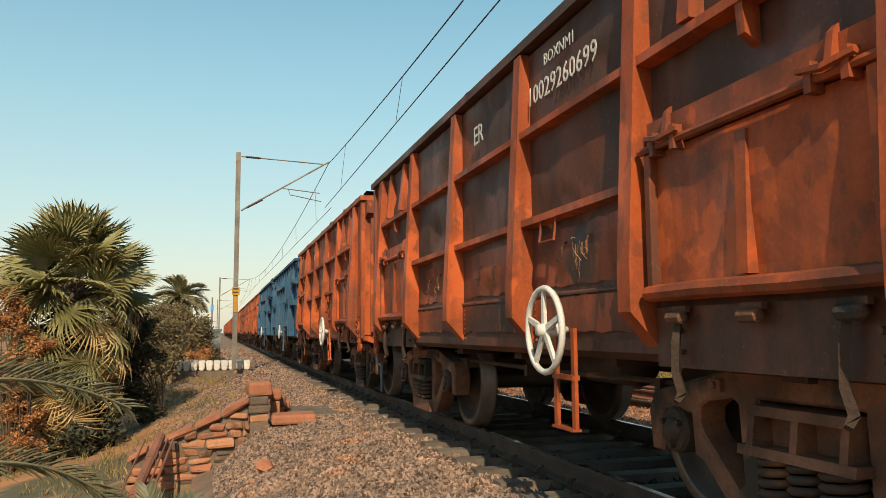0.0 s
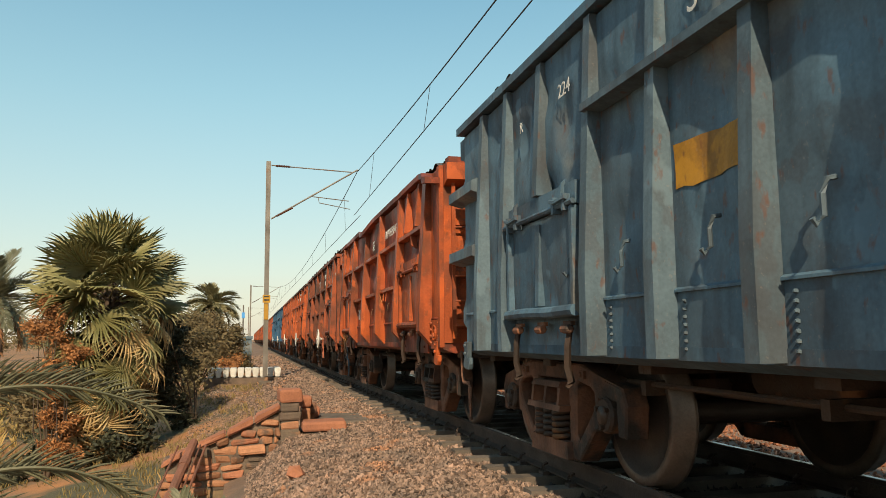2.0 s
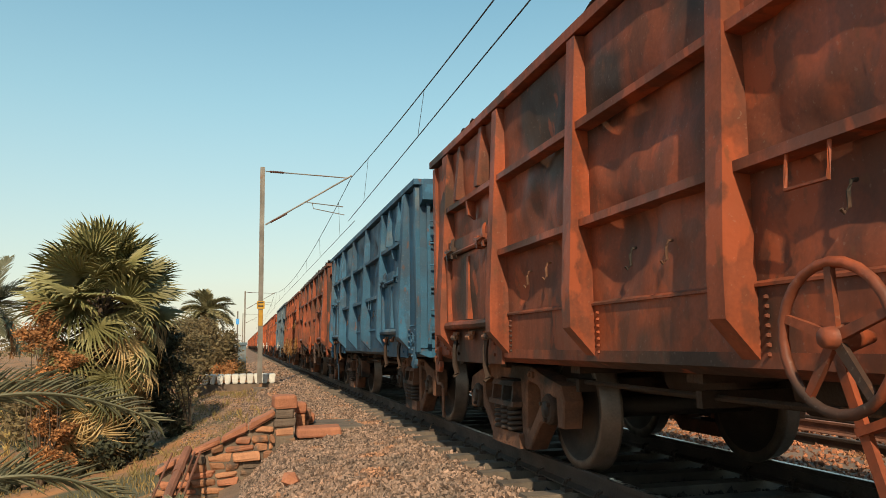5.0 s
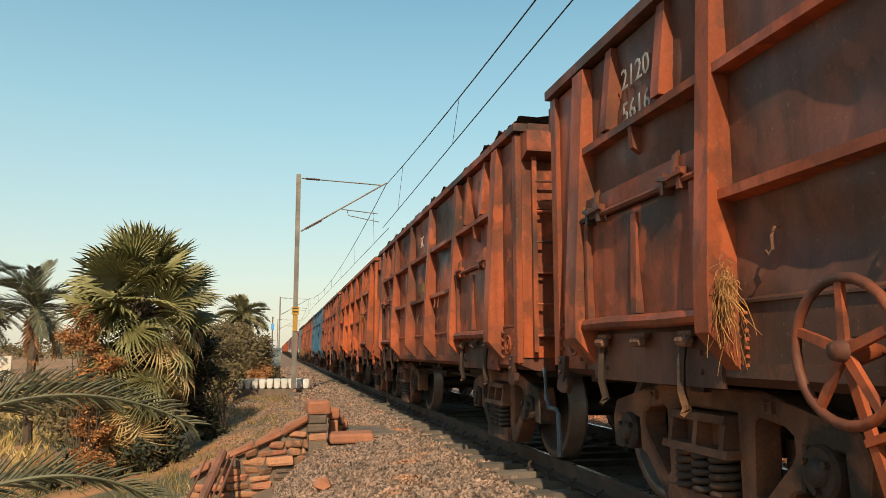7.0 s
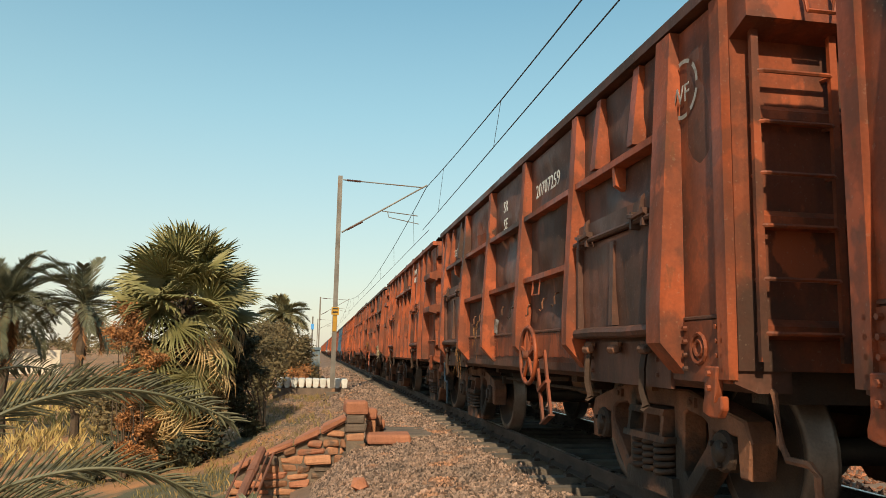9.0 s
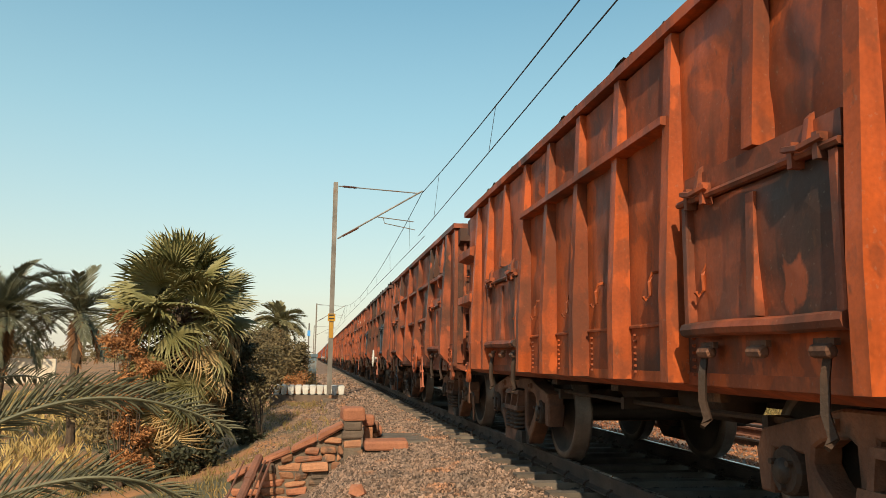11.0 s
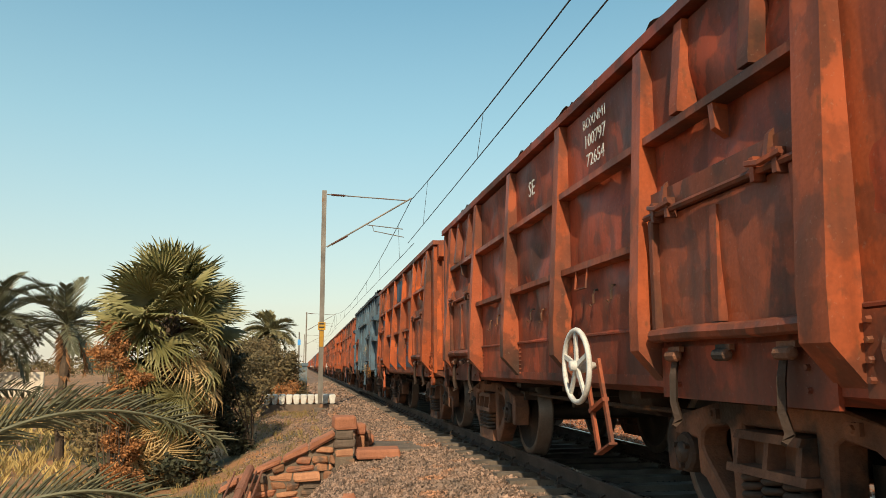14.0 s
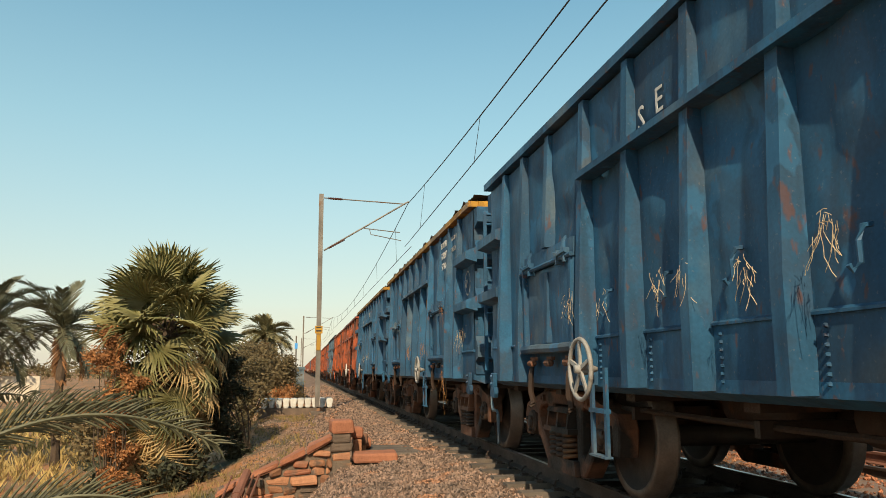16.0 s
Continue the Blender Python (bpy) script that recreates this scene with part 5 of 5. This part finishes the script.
    for y, z, n, ln in rags:
        bm = bmesh.new()
        straw_tuft(bm, -1.55, y, z, n, ln, random.Random(number * 17 + int(y * 10)))
        part("frayed_rope", bm, M_ROPE, w, "frayed pale rope and rag")
    for y, z, n, ln in straw:
        bm = bmesh.new()
        straw_tuft(bm, -1.53, y, z, n, ln, random.Random(number * 31 + int(y * 10)))
        part("straw_tuft", bm, M_STRAW, w, "tangle of dry yellow straw")
    shared("seam", "panel_seam", P, w, seam_shape, m=pose(0, 0, 1.29))
    for e in (-1, 1):
        if not wide:
            for y in (3.02, 3.76):
                shared(("half", high), "half_stanchion", T, w, half_post_shape(2.54, high - .1), m=pose(0, e * y, 0))
            shared("rail_tab", "rail_tab", T, w, rail_tab_shape, m=pose(0, e * 3.4, 0))
            shared("apron", "door_apron", P, w, apron_shape, m=pose(0, e * 3.375, 0))
        else:
            shared(("half2", high), "half_stanchion", T, w, half_post_shape(2.14, high - .1), m=pose(0, e * 2.62, 0))
        if number > 0:
            hook = pose(0, e * 4.74, 0)
            shared("tow_hook", "tow_hook", T, w, tow_hook_shape, "cast towing hook below the corner", hook)
    for y, z, r in rings:
        bm = bmesh.new()
        for k in range(6):
            a0 = k * math.pi / 3
            pts = [(r * q * math.cos(a0 + d * .13), r * q * math.sin(a0 + d * .13)) for q, ds in ((1.0, range(7)), (.86, range(6, -1, -1))) for d in ds]
            bm.faces.new([bm.verts.new((-1.452, y - u, z + v)) for u, v in pts])
        tagged(part("ring_mark", bm, PAINT["pale"], w, "broken painted ring round the letters"), kind="stuff")
    if number > 0:
        shared("end_pipe", "brake_pipe", PAINT["grey"] if number % 2 else M_BOGIE, w, end_pipe_shape, "bent uncoupling rod", pose(0, -HALF, 0))
        if not wide:
            shared("bracket", "tie_bracket", T, w, bracket_shape, m=pose(0, -1.35, 1.8))
        for i in range(8):
            shared(("hook", wide), "lashing_hook", T if wide else M_BOGIE, w, hook_shape, m=pose(-1.435, (i - 3.5) * .56 + .12 * math.sin(i * 2.1 + number), 1.56 + .03 * math.sin(i * 5 + number)) @ Matrix.Scale(1.7 if wide else 1.15, 4))
        for y in posts:
            if abs(y) < 3:
                tagged(shared("rivets", "riveted_lap", T, w, rivets_shape, m=pose(-1.432, y - .13, .99)), kind="stuff")
    return w


# ---- the train ----
RUST = "%s open freight wagon with riveted ribs, loaded with coal"
TRAIN = {}


def put(number, *args, **kw):
    TRAIN[number] = wagon(number, *args, **kw)


AHEAD = ["orange", "oxide", "brown", "orange", "oxide", "orange", "brown", "oxide", "orange", "orange"]
for n in range(-22, -1):
    c = AHEAD[n % 10]
    put(n, "A" if n % 4 else "B", c, wheel=None, label=RUST % ("distant faded " + ("orange" if c == "orange" else "rust-brown")))
put(-1, "B", "blue", label="bright blue open freight wagon with close-set ribs")
put(0, "B", "blue", label="bright blue open freight wagon with close-set ribs")
put(1, "A", "orange", "orange", "orange", label=RUST % "faded orange", marks=[("SE", .22, 1.4, 2.8, "white")])
put(2, "A", "dark", "orange", "orange", label=RUST % "dark brown", marks=[("ER", .24, .18, 2.78, "white"), ("10029260699", .2, -1.5, 2.76, "white"), ("BOXNM1", .12, -1.5, 2.96, "white")], strips=[(-2.42, -.92, 1.31, 1.79, "brown"), (-.74, .74, 1.31, 1.79, "brown"), (.92, 2.42, 1.31, 1.79, "brown"), (-2.42, 2.42, 1.0, 1.28, "oxide")], straw=[(-1.9, 1.55, 2, .14), (1.3, 1.5, 1, .14)])
put(3, "A", "brown", "oxide", "brown", label=RUST % "dull brown", marks=[("NCR", .26, .0, 2.75, "white"), ("121307", .17, -1.7, 2.88, "white"), ("44075", .2, -1.7, 2.68, "white"), ("NP", .15, -4.42, 2.72, "pale")], rings=[(-4.42, 2.77, .18)], strips=[(-3.8, 2.3, 2.2, 2.42, "ochre"), (-4.7, -4.15, 2.3, 2.7, "ochre")], straw=[(-1.4, 1.5, 1, .12), (1.6, 1.5, 1, .12)])
put(4, "A", "red", "orange", "orange", wheel=None, dents=0.5, label=RUST % "bent red", marks=[("SE", .24, .1, 2.72, "white"), ("10079865048", .2, -1.6, 2.75, "white")], strips=[(2.0, 2.3, 1.45, 1.65, "white")], straw=[(-1.2, 1.75, 2, .14), (3.6, 1.1, 2, .25)])
put(5, "B", "steel", "grey", "steel", high=3.3, wheel_y=-1.25, label="weathered grey open freight wagon with close-set ribs, loaded with coal", marks=[("SC", .24, .4, 2.8, "white"), ("29950", .18, -2.1, 2.85, "white"), ("224", .15, 2.15, 2.85, "white"), ("R", .13, 3.05, 2.8, "white")], strips=[(.06, .78, 1.84, 2.1, "yellow")])
put(6, "A", "brown", "oxide", "oxide", wheel=None, label="brown open freight wagon draped with dry straw", straw=[(-4.35, 1.3, 26, 0.42), (-3.9, 2.0, 16, 0.23), (-2.75, 2.0, 16, 0.26), (-2.55, 1.35, 10, 0.26), (-.9, 1.3, 22, 0.42), (-.85, 1.05, 16, 0.42), (.8, 1.35, 20, 0.36), (2.4, 1.4, 22, 0.36), (2.6, 1.1, 16, 0.36), (3.2, 2.0, 18, 0.26), (4.2, 1.2, 20, 0.42)], rags=[(-3.1, 1.15, 2, 0.42), (-2.7, 1.1, 2, 0.42), (3.6, 1.1, 2, 0.42), (.2, .95, 2, 0.42)])
put(7, "A", "dark", "brown", "brown", "orange", label=RUST % "dark yellow-patched", marks=[("EC R", .28, -.1, 2.78, "pale"), ("12120759683", .15, .05, 1.12, "pale")], strips=[(-2.3, 2.3, 2.16, 2.42, "ochre"), (-.2, .35, 1.9, 2.13, "ochre"), (-2.38, .72, 1.0, 1.275, "slate"), (-4.2, -2.6, 2.2, 2.42, "ochre")], straw=[(1.55, 1.6, 1, .3), (.05, 1.65, 1, .2)])
put(8, "A", "navy", "navy", "navy", wheel=None, label=RUST % "dull dark blue")
put(9, "A", "brown", wheel="brown", label=RUST % "dusty brown")
put(10, "A", "orange", "orange", "orange", wheel="oxide", label=RUST % "faded orange", straw=[(-3.2, 2.0, 10, .2)])
put(11, "A", "brown", "oxide", "brown", wheel=None, label=RUST % "rust-brown", marks=[("SC", .24, .0, 2.75, "white")], strips=[(-.3, .5, 1.9, 2.15, "ochre")])
put(12, "A", "dark", "oxide", "brown", "oxide", wheel_y=1.45, label=RUST % "dark rust-brown", marks=[("2120", .2, 3.4, 2.83, "pale"), ("5616", .2, 3.4, 2.6, "pale")], straw=[(2.35, 1.4, 16, .3)], rags=[(-4.2, 1.35, 26, .3), (-3.95, 1.15, 16, .2)])
put(13, "B", "oxide", wheel=None, label="rust-brown open freight wagon with close-set ribs, loaded with coal", marks=[("BOXNR", .17, -1.9, 2.9, "white"), ("33083", .18, -1.9, 2.72, "white")])
# the oxide band below the seam is sunlight put in as colour
put(14, "A", "dark", "oxide", "dark", "oxide", label=RUST % "dark brown", marks=[("SR", .2, .1, 2.82, "white"), ("SE", .2, .1, 2.6, "white"), ("20707259", .2, -1.6, 2.72, "white"), ("WF", .16, -4.42, 2.68, "pale"), ("12-22", .17, 3.4, 2.68, "white")], rings=[(-4.42, 2.73, .19)], strips=[(-2.42, 2.42, 1.0, 1.28, "oxide"), (.6, .85, 1.32, 1.5, "pale"), (1.25, 1.75, 1.86, 2.12, "ochre"), (1.0, 1.45, 1.42, 1.62, "ochre"), (1.3, 1.9, 2.58, 2.75, "oxide")], straw=[(2.6, 1.3, 3, .5), (1.43, 1.42, 1, .5)])
put(15, "A", "dark", "brown", "slate", label=RUST % "soot-grey and brown")
put(16, "A", "oxide", wheel="oxide", label=RUST % "rust-brown")
put(17, "B", "orange", "orange", "oxide", wheel=None, label="faded orange open freight wagon with close-set ribs, loaded with coal")
# the brown band below the seam likewise colours in the sunlit strip
put(18, "A", "dark", "brown", "oxide", "oxide", wheel_y=1.1, label=RUST % "dark brown", marks=[("SC", .24, .3, 2.78, "white")], strips=[(-2.42, 2.42, 1.0, 1.28, "brown"), (.1, .4, 1.4, 1.62, "pale")])
put(19, "B", "slate", "steel", "slate", wheel="grey", far_doors="oxide", high=3.3, wheel_y=-1.35, label="slate-grey open freight wagon with orange doors", marks=[("SC", .24, 1.3, 2.8, "white"), ("100994", .2, -3.82, 2.52, "white"), ("11205", .2, -3.82, 2.27, "white"), ("SWR M1", .15, -3.82, 2.76, "white")], straw=[(-3.3, 1.13, 7, .2), (-3.5, 1.02, 9, .2)], rags=[(-1.85, 1.12, 5, .25), (-1.95, 1.75, 3, .3)])
put(20, "A", "oxide", "orange", "oxide", "brown", wheel_y=2.9, label=RUST % "orange, blue-patched", strips=[(-2.4, 2.4, 1.02, 1.28, "navy"), (-2.4, -.95, 1.32, 1.6, "navy"), (-.7, .72, 1.32, 1.55, "navy"), (.95, 2.4, 1.32, 1.74, "navy"), (2.6, 4.1, 2.16, 2.44, "navy"), (-.7, .7, 2.58, 3.08, "navy")], straw=[(2.5, 1.3, 5, .2)])
put(21, "A", "red", "oxide", "brown", label=RUST % "rust-red", marks=[("SE", .22, .1, 2.8, "white"), ("BOXNM1", .12, -1.6, 2.98, "white"), ("100797", .15, -1.6, 2.83, "white"), ("72654", .15, -1.6, 2.67, "white")])
put(22, "B", "blue", wheel_y=1.42, top="yellow", high=3.28, label="bright blue open freight wagon with yellow top edge", wheel="pale", marks=[("NWR", .26, -.42, 2.82, "pale"), ("BOXNE-EE", .1, -.45, 1.82, "pale"), ("BOXNR", .16, -.45, 1.1, "pale"), ("5-25", .13, 2.15, 2.72, "white")], strips=[(1.06, 1.63, 1.88, 2.38, "yellow"), (1.14, 1.5, 2.29, 2.31, "dark"), (1.07, 1.5, 2.19, 2.205, "dark"), (1.07, 1.4, 2.12, 2.135, "dark"), (1.12, 1.5, 2.05, 2.065, "dark"), (1.2, 1.5, 1.97, 1.985, "dark")], rags=[(.55, 1.5, 1, 0.16), (-.25, 1.55, 1, 0.14), (-.6, 1.5, 1, 0.12), (-1.2, 1.55, 2, 0.16), (3.4, 2.0, 1, 0.16), (2.75, 2.0, 1, 0.24)])
put(23, "B", "blue", wheel_y=-1.38, top="yellow", high=3.28, label="bright blue open freight wagon with yellow top edge", wheel="pale", marks=[("BOXNE-EE", .1, -.45, 1.82, "pale"), ("NP", .15, -4.62, 2.2, "pale"), ("CC-70-40", .1, -3.8, 2.98, "pale"), ("TARE-21-20", .1, -3.8, 2.82, "pale"), ("BOXNR", .15, -.42, 1.1, "pale"), ("BOXNR", .14, -2.98, 3.0, "white"), ("121207", .15, -2.98, 2.83, "white"), ("57366", .15, -2.98, 2.66, "white")], strips=[(-1.6, -.98, 1.88, 2.38, "yellow"), (-1.5, -1.1, 2.29, 2.31, "dark"), (-1.5, -1.06, 2.19, 2.205, "dark"), (-1.4, -1.06, 2.12, 2.135, "dark"), (-1.5, -1.1, 2.05, 2.065, "dark"), (-1.5, -1.2, 1.97, 1.985, "dark")], rings=[(-4.62, 2.22, .17)], rags=[(-4.5, 1.55, 2, .16), (-4.8, 1.55, 2, .16)], straw=[(.5, 1.5, 3, .2), (-1.2, 1.5, 3, .2), (-3.2, 2.0, 3, .2), (-3.2, 1.0, 2, .5)])
put(24, "B", "blue", "blue", wheel_y=1.42, high=3.28, label="blue open freight wagon with pale worn patches", wheel="pale", marks=[("S", .24, .66, 2.7, "white"), ("E", .24, .4, 2.74, "white")], rags=[(1.9, 1.6, 2, 0.20), (1.2, 1.55, 1, 0.16), (.35, 1.6, 2, 0.14), (.0, 1.6, 2, 0.16), (-.6, 1.55, 2, 0.16), (-1.2, 1.65, 3, 0.16), (-2.1, 1.7, 3, 0.16)])
put(25, "B", "blue", label="bright blue open freight wagon with close-set ribs")


EASE = [(0, 0), (1, .05), (2, .04), (3, .06), (3.5, .15), (4, .17), (5.2, .14), (6.5, .09), (7, .11), (7.5, .06), (8, .02), (8.5, -.05), (9, -.11), (10.2, -.06), (11.5, 0), (12.5, -.02), (13, .04), (13.5, -.03), (14, -.09), (15, -.11), (15.5, -.1), (16, -.2)]


def rolled(t):
    """Metres that the train has rolled: the gap behind the wagon numbered 1 stands there on the track."""
    slack = float(np.interp(t, [e[0] for e in EASE], [e[1] for e in EASE]))
    return 11.011 + 14.497 * t + 0.03465 * t * t - 0.001269 * t ** 3 + slack


def motions():
    for n, w in TRAIN.items():
        walk(w, [(t, pose(TRACK, rolled(t) + .5 - (n - 1.5) * LENGTH, 0)) for t, _ in EASE])
    near = set(TRAIN[n] for n in range(1, 26))
    for w, y in WHEELS:
        if w.parent.parent in near:
            walk(w, [(k / 30, pose(0, y, .5, -math.degrees(rolled(k / 30) / .5))) for k in range(0, 481)])


motions()
